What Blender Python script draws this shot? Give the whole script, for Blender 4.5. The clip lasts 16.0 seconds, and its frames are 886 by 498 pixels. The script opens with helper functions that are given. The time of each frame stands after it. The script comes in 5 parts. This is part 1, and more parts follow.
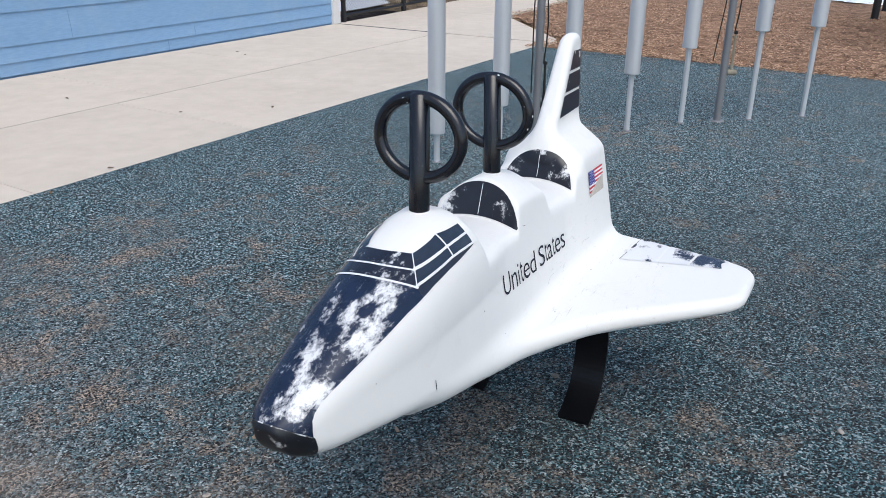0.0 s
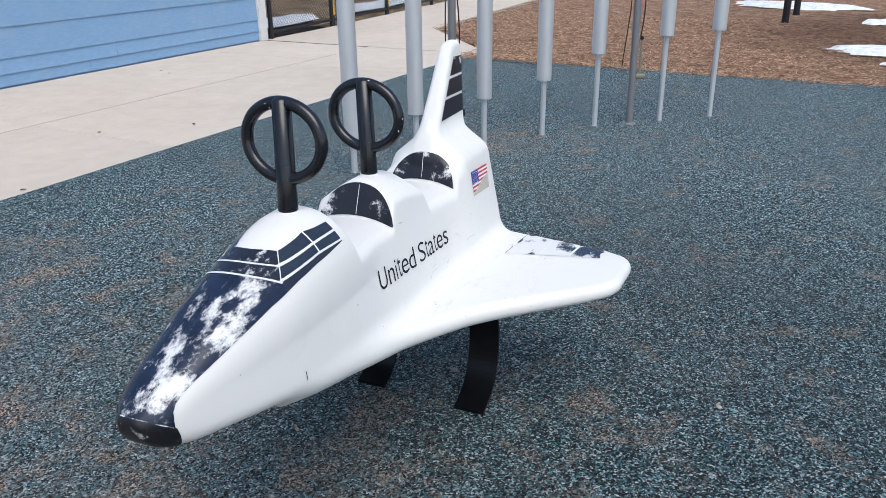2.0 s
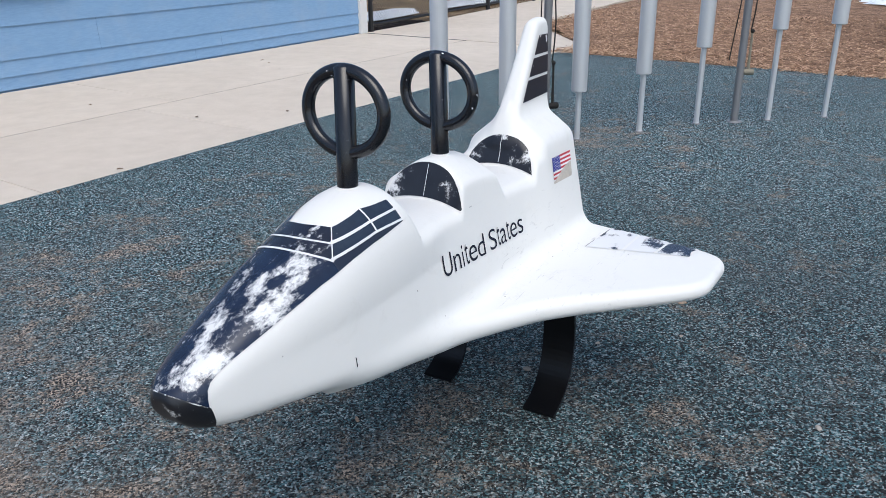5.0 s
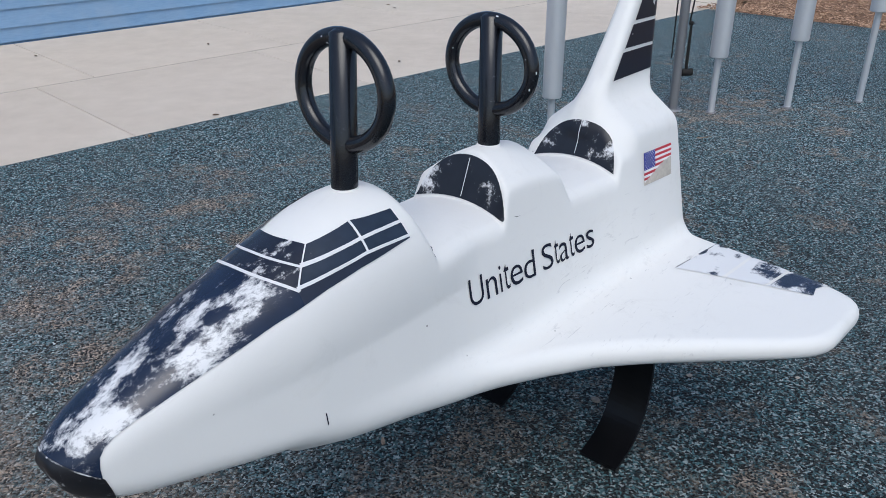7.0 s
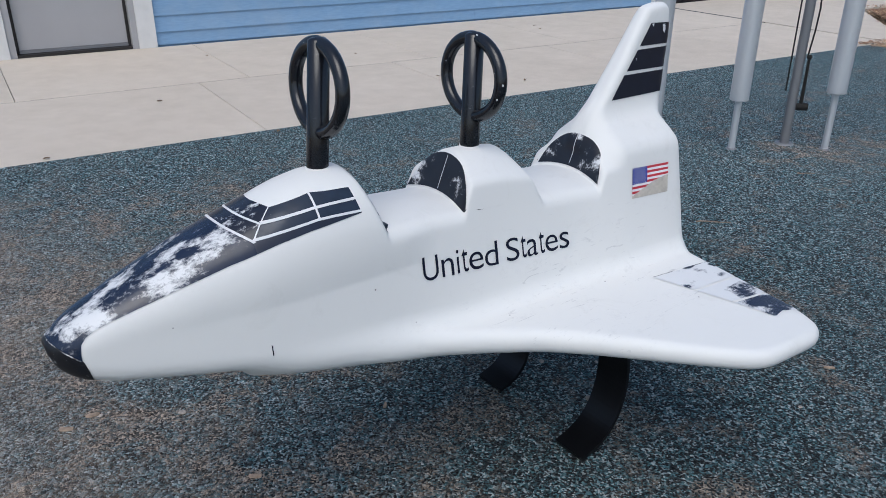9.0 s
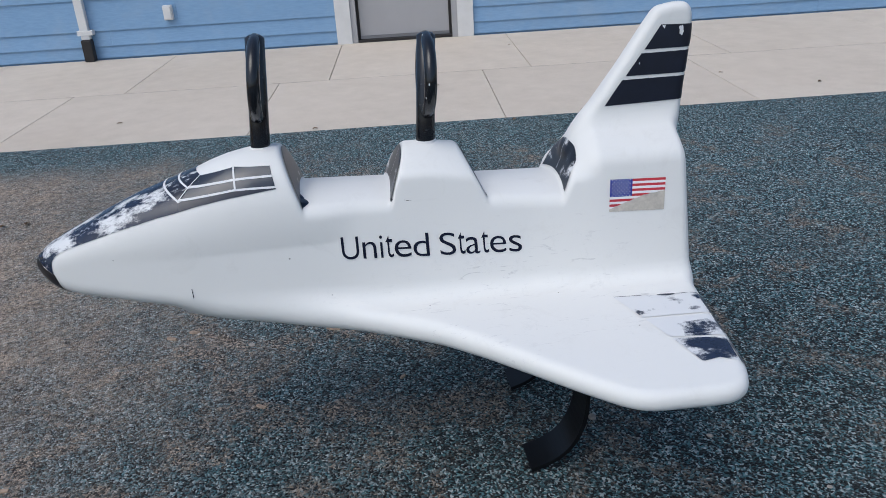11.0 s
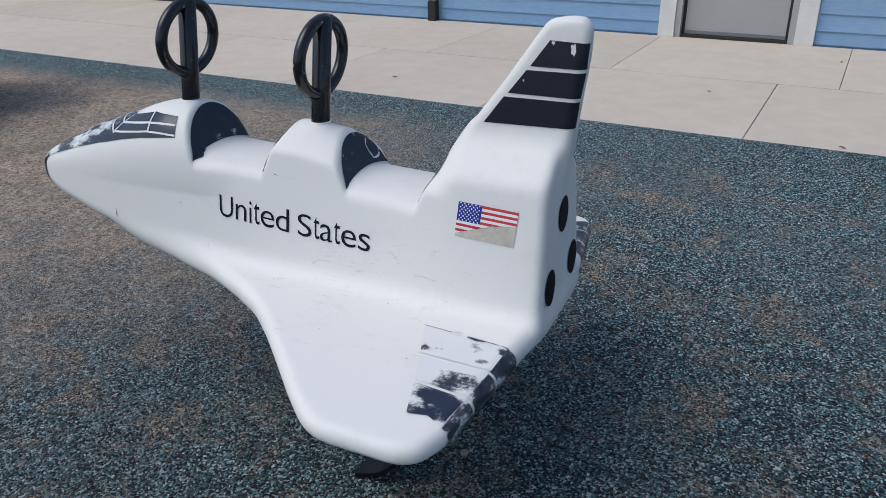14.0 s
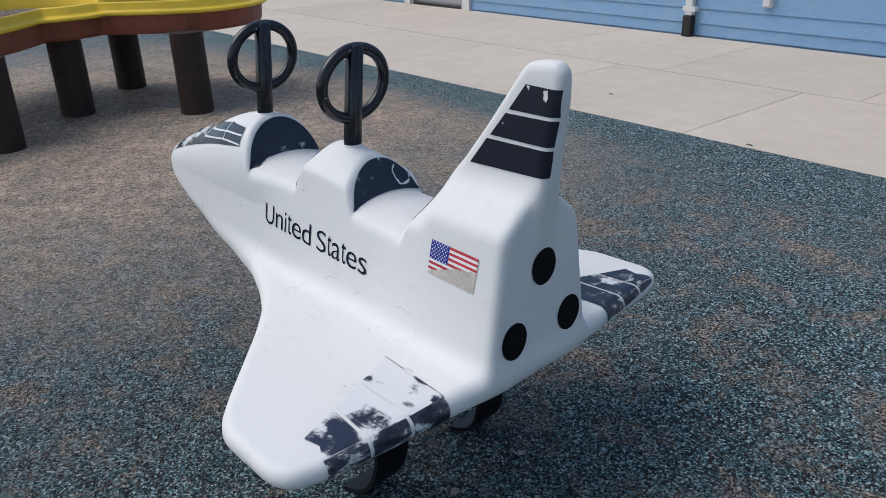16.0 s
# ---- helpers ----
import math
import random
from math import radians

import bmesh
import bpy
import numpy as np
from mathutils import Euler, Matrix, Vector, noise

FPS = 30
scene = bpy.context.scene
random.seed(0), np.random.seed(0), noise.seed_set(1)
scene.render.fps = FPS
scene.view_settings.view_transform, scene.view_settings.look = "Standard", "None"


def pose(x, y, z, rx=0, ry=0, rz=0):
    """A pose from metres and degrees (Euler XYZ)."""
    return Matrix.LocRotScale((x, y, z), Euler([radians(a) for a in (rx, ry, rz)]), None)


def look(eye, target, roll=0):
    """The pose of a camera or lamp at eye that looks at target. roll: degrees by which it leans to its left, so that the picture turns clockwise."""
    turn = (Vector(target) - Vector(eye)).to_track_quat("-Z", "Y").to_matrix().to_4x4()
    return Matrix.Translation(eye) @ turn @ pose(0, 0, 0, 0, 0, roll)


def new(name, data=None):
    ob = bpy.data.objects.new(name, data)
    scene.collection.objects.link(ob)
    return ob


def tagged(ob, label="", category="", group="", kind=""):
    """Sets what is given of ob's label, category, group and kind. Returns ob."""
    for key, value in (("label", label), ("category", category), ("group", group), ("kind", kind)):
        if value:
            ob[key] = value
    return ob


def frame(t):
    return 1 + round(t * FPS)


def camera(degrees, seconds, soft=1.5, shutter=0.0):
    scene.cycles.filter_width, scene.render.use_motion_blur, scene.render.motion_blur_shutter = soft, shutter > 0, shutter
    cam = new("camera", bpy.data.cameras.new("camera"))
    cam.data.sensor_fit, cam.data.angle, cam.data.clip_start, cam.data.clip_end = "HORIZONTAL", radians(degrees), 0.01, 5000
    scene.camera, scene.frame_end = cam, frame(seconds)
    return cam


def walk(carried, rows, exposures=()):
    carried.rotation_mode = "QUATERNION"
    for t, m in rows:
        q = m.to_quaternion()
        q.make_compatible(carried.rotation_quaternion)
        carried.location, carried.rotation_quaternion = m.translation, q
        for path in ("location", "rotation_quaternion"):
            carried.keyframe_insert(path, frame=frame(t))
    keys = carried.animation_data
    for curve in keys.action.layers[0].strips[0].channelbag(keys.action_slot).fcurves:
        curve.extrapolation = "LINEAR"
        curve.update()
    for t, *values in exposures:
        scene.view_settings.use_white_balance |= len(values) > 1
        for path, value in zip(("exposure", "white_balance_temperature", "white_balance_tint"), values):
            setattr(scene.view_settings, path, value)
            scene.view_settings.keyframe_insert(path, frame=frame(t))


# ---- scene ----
cam = camera(59.0, 16.0, soft=0.6)
METRES, EYE, TILT, LEAN, TURN = 4.394, 1.353, -2.2, 0.75, 0.0
ROWS = [
    (0.0, 0.0, 0.0, 0.0, 0.35, -20.94, -0.92),
    (0.5, -0.0062, -0.0082, 0.0003, -3.32, -20.75, -1.1),
    (1.0, -0.006, -0.0141, -0.0009, -6.73, -20.43, -0.77),
    (1.5, 0.0105, -0.0176, -0.0005, -6.59, -20.15, -0.39),
    (2.0, 0.0387, -0.0222, -0.0013, -3.96, -19.95, 0.13),
    (2.5, 0.0525, -0.0254, -0.0014, -1.14, -19.75, 0.17),
    (3.0, 0.0585, -0.0294, -0.0017, 1.26, -19.57, -0.35),
    (3.5, 0.0606, -0.0323, -0.0024, 3.89, -19.49, -1.11),
    (6.0, 0.0479, 0.057, -0.0288, 3.18, -21.83, 0.88),
    (6.5, 0.0627, 0.0863, -0.0301, 10.69, -23.56, 0.85),
    (7.0, 0.085, 0.0983, -0.021, 14.06, -23.72, -1.0),
    (7.5, 0.1241, 0.0966, -0.0184, 20.06, -23.51, -1.6),
    (8.0, 0.1469, 0.0897, -0.0147, 23.02, -22.25, -1.32),
    (8.5, 0.1566, 0.0721, -0.0145, 23.69, -22.31, -1.88),
    (11.0, 0.3547, 0.2051, -0.0034, 55.17, -23.78, 0.98),
    (11.5, 0.378, 0.2529, -0.0043, 60.14, -23.45, -0.1),
    (12.0, 0.403, 0.2961, -0.0001, 68.12, -23.44, 0.08),
    (12.5, 0.4362, 0.34, 0.0004, 74.32, -23.69, 0.48),
    (13.0, 0.4319, 0.3888, -0.0067, 77.0, -24.2, -0.13),
    (13.5, 0.4272, 0.4189, -0.0016, 81.3, -24.77, -0.47),
    (14.0, 0.4272, 0.4564, 0.0012, 86.48, -25.25, -1.59),
    (14.5, 0.4257, 0.4855, 0.0031, 91.08, -25.59, -1.01),
    (15.0, 0.4047, 0.513, 0.004, 95.04, -25.36, -1.19),
    (15.5, 0.394, 0.5407, 0.007, 101.06, -25.35, -0.26),
    (16.0, 0.3999, 0.5922, 0.0154, 107.96, -25.25, -0.26),
]
walk(cam, [(t, pose(0, 0, EYE, TILT, LEAN, TURN) @ pose(METRES * x, METRES * y, METRES * z, 90 + pitch, roll, yaw)) for t, x, y, z, yaw, pitch, roll in ROWS],
     [(0.0, 0.30, 6180, 7), (3.7, 0.29, 6180, 7), (6.0, 0.22, 6080, 7), (7.0, -0.02, 5970, 7), (8.7, -0.10, 5990, 7), (11.0, -0.13, 6010, 7), (12.5, -0.20, 6060, 7), (14.5, -0.17, 6130, 7), (16.0, -0.10, 6200, 7)])

# ---- light ----
world = bpy.data.worlds.new("sky")
scene.world = world
world.use_nodes = True
sky = world.node_tree.nodes.new("ShaderNodeTexSky")
sky.sky_type, sky.sun_disc = "NISHITA", False
sky.sun_elevation, sky.sun_rotation = radians(58), radians(165)
sky.air_density, sky.dust_density, sky.ozone_density = 1.0, 3.0, 1.0
back = world.node_tree.nodes["Background"]
back.inputs["Strength"].default_value = 0.165
world.node_tree.links.new(sky.outputs["Color"], back.inputs["Color"])
sun = new("sun", bpy.data.lights.new("sun", "SUN"))
sun.data.energy, sun.data.angle, sun.data.color = 1.12, radians(45), (1.0, 0.97, 0.93)
sun.matrix_world = look((0, 0, 0), (-math.sin(radians(165)) * math.cos(radians(58)), -math.cos(radians(165)) * math.cos(radians(58)), -math.sin(radians(58))))


# ---- materials ----
class Nodes:
    """A small help to wire a Principled material."""

    def __init__(self, name, rough=0.6, metal=0.0, spec=0.5):
        self.m = bpy.data.materials.new(name)
        self.m.use_nodes = True
        self.t = self.m.node_tree
        self.bsdf = self.t.nodes["Principled BSDF"]
        self.bsdf.inputs["Roughness"].default_value = rough
        self.bsdf.inputs["Metallic"].default_value = metal
        self.bsdf.inputs["Specular IOR Level"].default_value = spec
        self.pos = self.add("ShaderNodeTexCoord").outputs["Object"]

    def add(self, kind, feature="", data_type="", blend_type="", operation="", use_clamp=False):
        n = self.t.nodes.new(kind)
        if feature:
            n.feature = feature
        if data_type:
            n.data_type = data_type
        if blend_type:
            n.blend_type = blend_type
        if operation:
            n.operation = operation
        if use_clamp:
            n.use_clamp = True
        return n

    def put(self, socket, value):
        if isinstance(value, bpy.types.NodeSocket):
            self.t.links.new(value, socket)
        elif isinstance(value, tuple) and len(value) == 3 and socket.type == "RGBA":
            socket.default_value = (*value, 1)
        else:
            socket.default_value = value

    def stretch(self, sx, sy, sz, rz=0.0):
        n = self.add("ShaderNodeMapping")
        n.inputs["Scale"].default_value = (sx, sy, sz)
        n.inputs["Rotation"].default_value = (0, 0, rz)
        self.put(n.inputs["Vector"], self.pos)
        return n.outputs["Vector"]

    def noise(self, scale, detail=4.0, rough=0.55, vector=None, warp=0.0):
        n = self.add("ShaderNodeTexNoise")
        self.put(n.inputs["Vector"], vector or self.pos)
        n.inputs["Scale"].default_value, n.inputs["Detail"].default_value, n.inputs["Roughness"].default_value = scale, detail, rough
        n.inputs["Distortion"].default_value = warp
        return n.outputs["Fac"]

    def cells(self, scale, vector=None, feature="F1"):
        n = self.add("ShaderNodeTexVoronoi", feature=feature)
        self.put(n.inputs["Vector"], vector or self.pos)
        n.inputs["Scale"].default_value = scale
        return n.outputs

    def ramp(self, fac, *stops, smooth=False):
        n = self.add("ShaderNodeValToRGB")
        n.color_ramp.interpolation = "EASE" if smooth else "LINEAR"
        while len(n.color_ramp.elements) < len(stops):
            n.color_ramp.elements.new(0.5)
        for e, (at, c) in zip(n.color_ramp.elements, stops):
            e.position, e.color = at, (c, c, c, 1) if isinstance(c, (int, float)) else (*c, 1)
        self.put(n.inputs["Fac"], fac)
        return n.outputs["Color"]

    def mix(self, fac, a, b, blend="MIX"):
        n = self.add("ShaderNodeMix", data_type="RGBA", blend_type=blend)
        self.put(n.inputs[0], fac)
        self.put(n.inputs[6], a)
        self.put(n.inputs[7], b)
        return n.outputs[2]

    def math(self, op, a, b=0.0, clamp=False):
        n = self.add("ShaderNodeMath", operation=op, use_clamp=clamp)
        self.put(n.inputs[0], a)
        self.put(n.inputs[1], b)
        return n.outputs[0]

    def bump(self, height, strength=0.3, distance=0.01, normal=None):
        n = self.add("ShaderNodeBump")
        n.inputs["Strength"].default_value, n.inputs["Distance"].default_value = strength, distance
        self.put(n.inputs["Height"], height)
        if normal:
            self.put(n.inputs["Normal"], normal)
        self.put(self.bsdf.inputs["Normal"], n.outputs["Normal"])
        return n.outputs["Normal"]

    def random(self):
        return self.add("ShaderNodeObjectInfo").outputs["Random"]

    def colour(self, c):
        self.put(self.bsdf.inputs["Base Color"], c)
        return self

    def rough(self, v):
        self.put(self.bsdf.inputs["Roughness"], v)
        return self


def plain(name, c, rough=0.6, metal=0.0, vary=0.15, scale=9.0, fine=160.0, bump=0.08, spec=0.4):
    """Paint or plastic with mottling at two scales and a fine relief."""
    n = Nodes(name, rough, metal, spec)
    big, small = n.noise(scale, 5), n.noise(fine, 3)
    low, high = tuple(v * (1 - vary) for v in c), tuple(min(1, v * (1 + vary)) for v in c)
    n.colour(n.mix(n.ramp(n.math("ADD", n.math("MULTIPLY", big, 0.75), n.math("MULTIPLY", small, 0.25)), (0.35, 0.0), (0.65, 1.0)), low, high))
    n.rough(n.math("ADD", n.math("MULTIPLY", big, 0.2), rough - 0.1))
    n.bump(small, bump, 0.002)
    return n.m


def hull_material():
    n = Nodes("white_polyethylene", 0.55, spec=0.3)
    big, fine = n.noise(3.0, 6), n.noise(55.0, 6, 0.65)
    dirt = n.ramp(n.noise(9.0, 9, 0.74, warp=0.6), (0.56, 0.0), (0.76, 1.0))
    c = n.mix(n.math("MULTIPLY", dirt, 0.24), (0.755, 0.745, 0.715), (0.50, 0.475, 0.43))
    # fine scratches in several directions where it is climbed on
    deck = n.add("ShaderNodeVectorMath", operation="DISTANCE")
    n.put(deck.inputs[0], n.stretch(0.6, 1, 1))
    deck.inputs[1].default_value = (0.33, -0.24, 0.45)
    trodden = n.ramp(deck.outputs["Value"], (0.10, 0.85), (0.30, 0.06))
    where = n.math("MULTIPLY", n.ramp(n.noise(7.0, 6, 0.75), (0.44, 0.0), (0.58, 1.0)), trodden)
    for turn, scale in ((0.5, 78.0), (-0.9, 92.0), (1.4, 70.0), (2.3, 100.0)):
        scratch = n.ramp(n.noise(scale, 5, 0.68, n.stretch(0.14, 1, 0.6, turn), 0.8), (0.635, 0.0), (0.69, 1.0))
        c = n.mix(n.math("MULTIPLY", scratch, where), c, (0.52, 0.51, 0.50))
    smudge = n.ramp(n.noise(26.0, 8, 0.8), (0.55, 0.0), (0.70, 0.45))
    c = n.mix(n.math("MULTIPLY", smudge, where), c, (0.50, 0.49, 0.47))
    dots = n.cells(24.0)
    pick = n.add("ShaderNodeSeparateColor")
    n.put(pick.inputs["Color"], dots["Color"])
    speck = n.math("MULTIPLY", n.ramp(dots["Distance"], (0.035, 1.0), (0.06, 0.0)), n.ramp(pick.outputs["Red"], (0.90, 0.0), (0.92, 0.8)))
    c = n.mix(speck, c, (0.07, 0.06, 0.055))
    n.colour(n.mix(n.math("MULTIPLY", big, 0.12), c, (0.645, 0.635, 0.61)))
    n.rough(n.ramp(fine, (0.3, 0.48), (0.7, 0.64)))
    n.bump(n.noise(240.0, 3), 0.05, 0.001)
    return n.m


def worn_paint(name, ink, amount, scale=16.0, along=(1, 1, 1), rough=0.32, broad=0.28, spots=(), grey=0.5):
    """Paint flaked off the white plastic in ragged patches; amount is the share that is gone, spots are (middle, reach, more or less) where hands and feet rub."""
    n = Nodes(name, rough, spec=0.5)
    v = n.stretch(*along)
    patch = n.math("ADD", n.math("MULTIPLY", n.noise(scale * 0.45, 3, 0.6, v), broad), n.math("MULTIPLY", n.noise(scale, 10, 0.74, v, 0.15), 1 - broad))
    if spots:
        streaks = n.noise(38.0, 7, 0.75, n.stretch(0.16, 1, 1))
        patch = n.math("ADD", n.math("MULTIPLY", patch, 0.75), n.math("MULTIPLY", streaks, 0.25))
        patch = n.math("ADD", n.math("MULTIPLY", n.math("SUBTRACT", patch, 0.5), 2.6), 0.5)
    ragged = n.add("ShaderNodeTexNoise")
    ragged.inputs["Scale"].default_value, ragged.inputs["Detail"].default_value = 55.0, 5.0
    n.put(ragged.inputs["Vector"], n.pos)
    shifted = n.mix(0.022, n.pos, ragged.outputs["Color"]) if spots else None
    for middle, reach, more in spots:
        m = n.add("ShaderNodeVectorMath", operation="SUBTRACT")
        n.put(m.inputs[0], shifted)
        m.inputs[1].default_value = tuple(0.978 * c + 0.011 for c in middle)
        d = n.add("ShaderNodeVectorMath", operation="DIVIDE")
        n.put(d.inputs[0], m.outputs["Vector"])
        d.inputs[1].default_value = reach
        far = n.add("ShaderNodeVectorMath", operation="LENGTH")
        n.put(far.inputs[0], d.outputs["Vector"])
        patch = n.math("ADD", patch, n.math("MULTIPLY", n.ramp(far.outputs["Value"], (0.0, 1.0), (1.0, 0.0), smooth=True), more * 0.62))
    edge = 0.70 - amount * 0.40
    gone = n.ramp(patch, (edge - 0.015, 0.0), (edge + (0.15 if spots else 0.030), 1.0))
    scratch = n.ramp(n.noise(60.0, 8, 0.75, n.stretch(0.10, 1, 1)), (0.63, 0.0), (0.67, 1.0))
    gone = n.math("MAXIMUM", gone, n.math("MULTIPLY", scratch, max(0.0, min(0.9, amount * 1.3))))
    haze = n.ramp(patch, (edge - 0.09, 0.0), (edge, 0.16))
    tone = n.mix(n.noise(30.0, 6), tuple(k * 0.6 for k in ink), tuple(k * 1.7 for k in ink))
    tone = n.mix(n.math("MULTIPLY", haze, max(0.15, min(1.0, amount * 2))), tone, (grey, grey, grey))
    n.colour(n.mix(gone, tone, (0.70, 0.70, 0.70)))
    n.rough(n.ramp(gone, (0.0, rough), (1.0, 0.5)))
    n.bump(gone, -0.25, 0.0008)
    return n.m


def rubber_material():
    """Poured granules in black, teal and tan, rubbed and dusty, with sand drifted over part of it."""
    n = Nodes("rubber_granules", 0.65, spec=0.20)
    n.bsdf.inputs["Sheen Weight"].default_value, n.bsdf.inputs["Sheen Roughness"].default_value = 0.04, 0.4
    squash = n.add("ShaderNodeTexNoise")
    squash.inputs["Scale"].default_value = 60.0
    n.put(squash.inputs["Vector"], n.pos)
    v = n.mix(0.012, n.pos, squash.outputs["Color"])
    grain = n.cells(200.0, v)
    pick = n.add("ShaderNodeSeparateColor")
    n.put(pick.inputs["Color"], grain["Color"])
    teal = n.ramp(pick.outputs["Red"], (0.0, (0.001, 0.002, 0.003)), (0.48, (0.005, 0.010, 0.013)), (0.54, (0.050, 0.128, 0.150)), (0.80, (0.135, 0.300, 0.330)), (0.85, (0.40, 0.51, 0.52)), (1.0, (0.70, 0.76, 0.75)))
    grey = n.ramp(pick.outputs["Green"], (0.0, (0.001, 0.002, 0.003)), (0.50, (0.008, 0.012, 0.014)), (0.58, (0.090, 0.122, 0.134)), (1.0, (0.60, 0.63, 0.615)))
    tan = n.ramp(pick.outputs["Blue"], (0.0, (0.004, 0.003, 0.003)), (0.44, (0.030, 0.024, 0.019)), (0.49, (0.33, 0.245, 0.180)), (1.0, (0.70, 0.555, 0.430)))
    patch = n.noise(4.2, 8, 0.74, warp=0.6)
    flecks = n.noise(19.0, 6, 0.8)
    # sand and dust carried out from under the play table, thinning with distance
    far = n.add("ShaderNodeVectorMath", operation="DISTANCE")
    n.put(far.inputs[0], n.stretch(1, 1, 0))
    far.inputs[1].default_value = (-2.9, -1.2, 0)
    drift = n.math("DIVIDE", n.math("ADD", far.outputs["Value"], n.math("MULTIPLY", n.noise(1.3, 9, 0.70), 2.6)), 8.0)
    # the strip along the concrete edge is swept clean
    across = n.add("ShaderNodeVectorMath", operation="DOT_PRODUCT")
    n.put(across.inputs[0], n.pos)
    across.inputs[1].default_value = (0.85, -0.526, 0)
    strip = n.math("ADD", across.outputs["Value"], n.math("ADD", 3.50, n.math("MULTIPLY", n.noise(2.2, 7, 0.75), 0.55)))
    swept = n.ramp(strip, (0.24, 0.0), (0.62, 1.0))
    grey_share = n.math("ADD", n.ramp(drift, (0.42, 0.75), (0.74, 0.03)), n.ramp(n.noise(1.1, 6, 0.6), (0.48, 0.0), (0.66, 0.30)), True)
    c = n.mix(n.math("MULTIPLY", grey_share, swept), teal, grey)
    spots = n.math("ADD", n.math("MULTIPLY", patch, 0.72), n.math("MULTIPLY", flecks, 0.28))
    worn = n.add("ShaderNodeVectorMath", operation="DISTANCE")
    n.put(worn.inputs[0], n.stretch(1, 1, 0))
    worn.inputs[1].default_value = (-1.6, 1.2, 0)
    spots = n.math("SUBTRACT", spots, n.ramp(n.math("DIVIDE", worn.outputs["Value"], 5.0), (0.15, 0.0), (0.75, 0.060)))
    spots = n.math("ADD", spots, 0.018)
    feet = n.add("ShaderNodeVectorMath", operation="DISTANCE")
    n.put(feet.inputs[0], n.stretch(1, 1, 0))
    feet.inputs[1].default_value = (0.9, 5.1, 0)
    spots = n.math("ADD", spots, n.ramp(feet.outputs["Value"], (0.30, 0.05), (1.0, 0.0)))
    c = n.mix(n.math("MULTIPLY", n.ramp(spots, (0.495, 0.0), (0.59, 0.85)), n.math("ADD", n.math("MULTIPLY", swept, 0.8), 0.2)), c, tan)
    sand = n.math("MULTIPLY", n.ramp(drift, (0.38, 1.0), (0.63, 0.0)), swept)
    clod = n.cells(95.0, v)
    pick_sand = n.add("ShaderNodeSeparateColor")
    n.put(pick_sand.inputs["Color"], clod["Color"])
    grit = n.ramp(pick_sand.outputs["Red"], (0.0, (0.045, 0.032, 0.023)), (0.22, (0.26, 0.188, 0.130)), (0.60, (0.60, 0.450, 0.320)), (1.0, (0.88, 0.700, 0.530)))
    powder = n.ramp(n.noise(30.0, 10, 0.86), (0.36, (0.070, 0.050, 0.035)), (0.46, (0.60, 0.450, 0.325)), (0.64, (0.94, 0.745, 0.570)))
    sandy = n.mix(0.45, powder, grit)
    sandy = n.mix(n.ramp(n.noise(11.0, 9, 0.85), (0.40, 0.55), (0.52, 0.0)), sandy, (0.10, 0.077, 0.058))
    crumbs = n.cells(48.0, v)
    pick_crumb = n.add("ShaderNodeSeparateColor")
    n.put(pick_crumb.inputs["Color"], crumbs["Color"])
    sandy = n.mix(n.math("MULTIPLY", n.ramp(pick_crumb.outputs["Green"], (0.86, 0.0), (0.88, 0.8)), n.ramp(crumbs["Distance"], (0.30, 1.0), (0.42, 0.0))), sandy, (0.045, 0.036, 0.03))
    sandy = n.mix(n.ramp(n.noise(2.3, 7, 0.7), (0.40, 0.45), (0.60, 0.0)), sandy, grey)
    c = n.mix(n.math("MULTIPLY", sand, n.ramp(spots, (0.32, 0.6), (0.48, 1.0))), c, sandy)
    # coarser clumps, and a ragged patch round (1.0, 1.9) multiplied darker
    lump = n.cells(105.0, v)
    pick_lump = n.add("ShaderNodeSeparateColor")
    n.put(pick_lump.inputs["Color"], lump["Color"])
    c = n.mix(1.0, c, n.ramp(pick_lump.outputs["Green"], (0.0, 0.40), (0.5, 0.86), (1.0, 1.0)), "MULTIPLY")
    patch_reach = n.add("ShaderNodeVectorMath", operation="DISTANCE")
    n.put(patch_reach.inputs[0], n.stretch(1, 1, 0))
    patch_reach.inputs[1].default_value = (1.0, 1.9, 0)
    patch_tone = n.ramp(n.math("ADD", n.math("DIVIDE", patch_reach.outputs["Value"], 4.0), n.math("MULTIPLY", n.math("SUBTRACT", n.noise(1.6, 7, 0.7), 0.5), 0.30)), (0.22, 0.69), (0.62, 1.0))
    c = n.mix(1.0, c, patch_tone, "MULTIPLY")
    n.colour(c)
    n.bump(n.math("SUBTRACT", 1.0, grain["Distance"]), 1.0, 0.005)
    return n.m


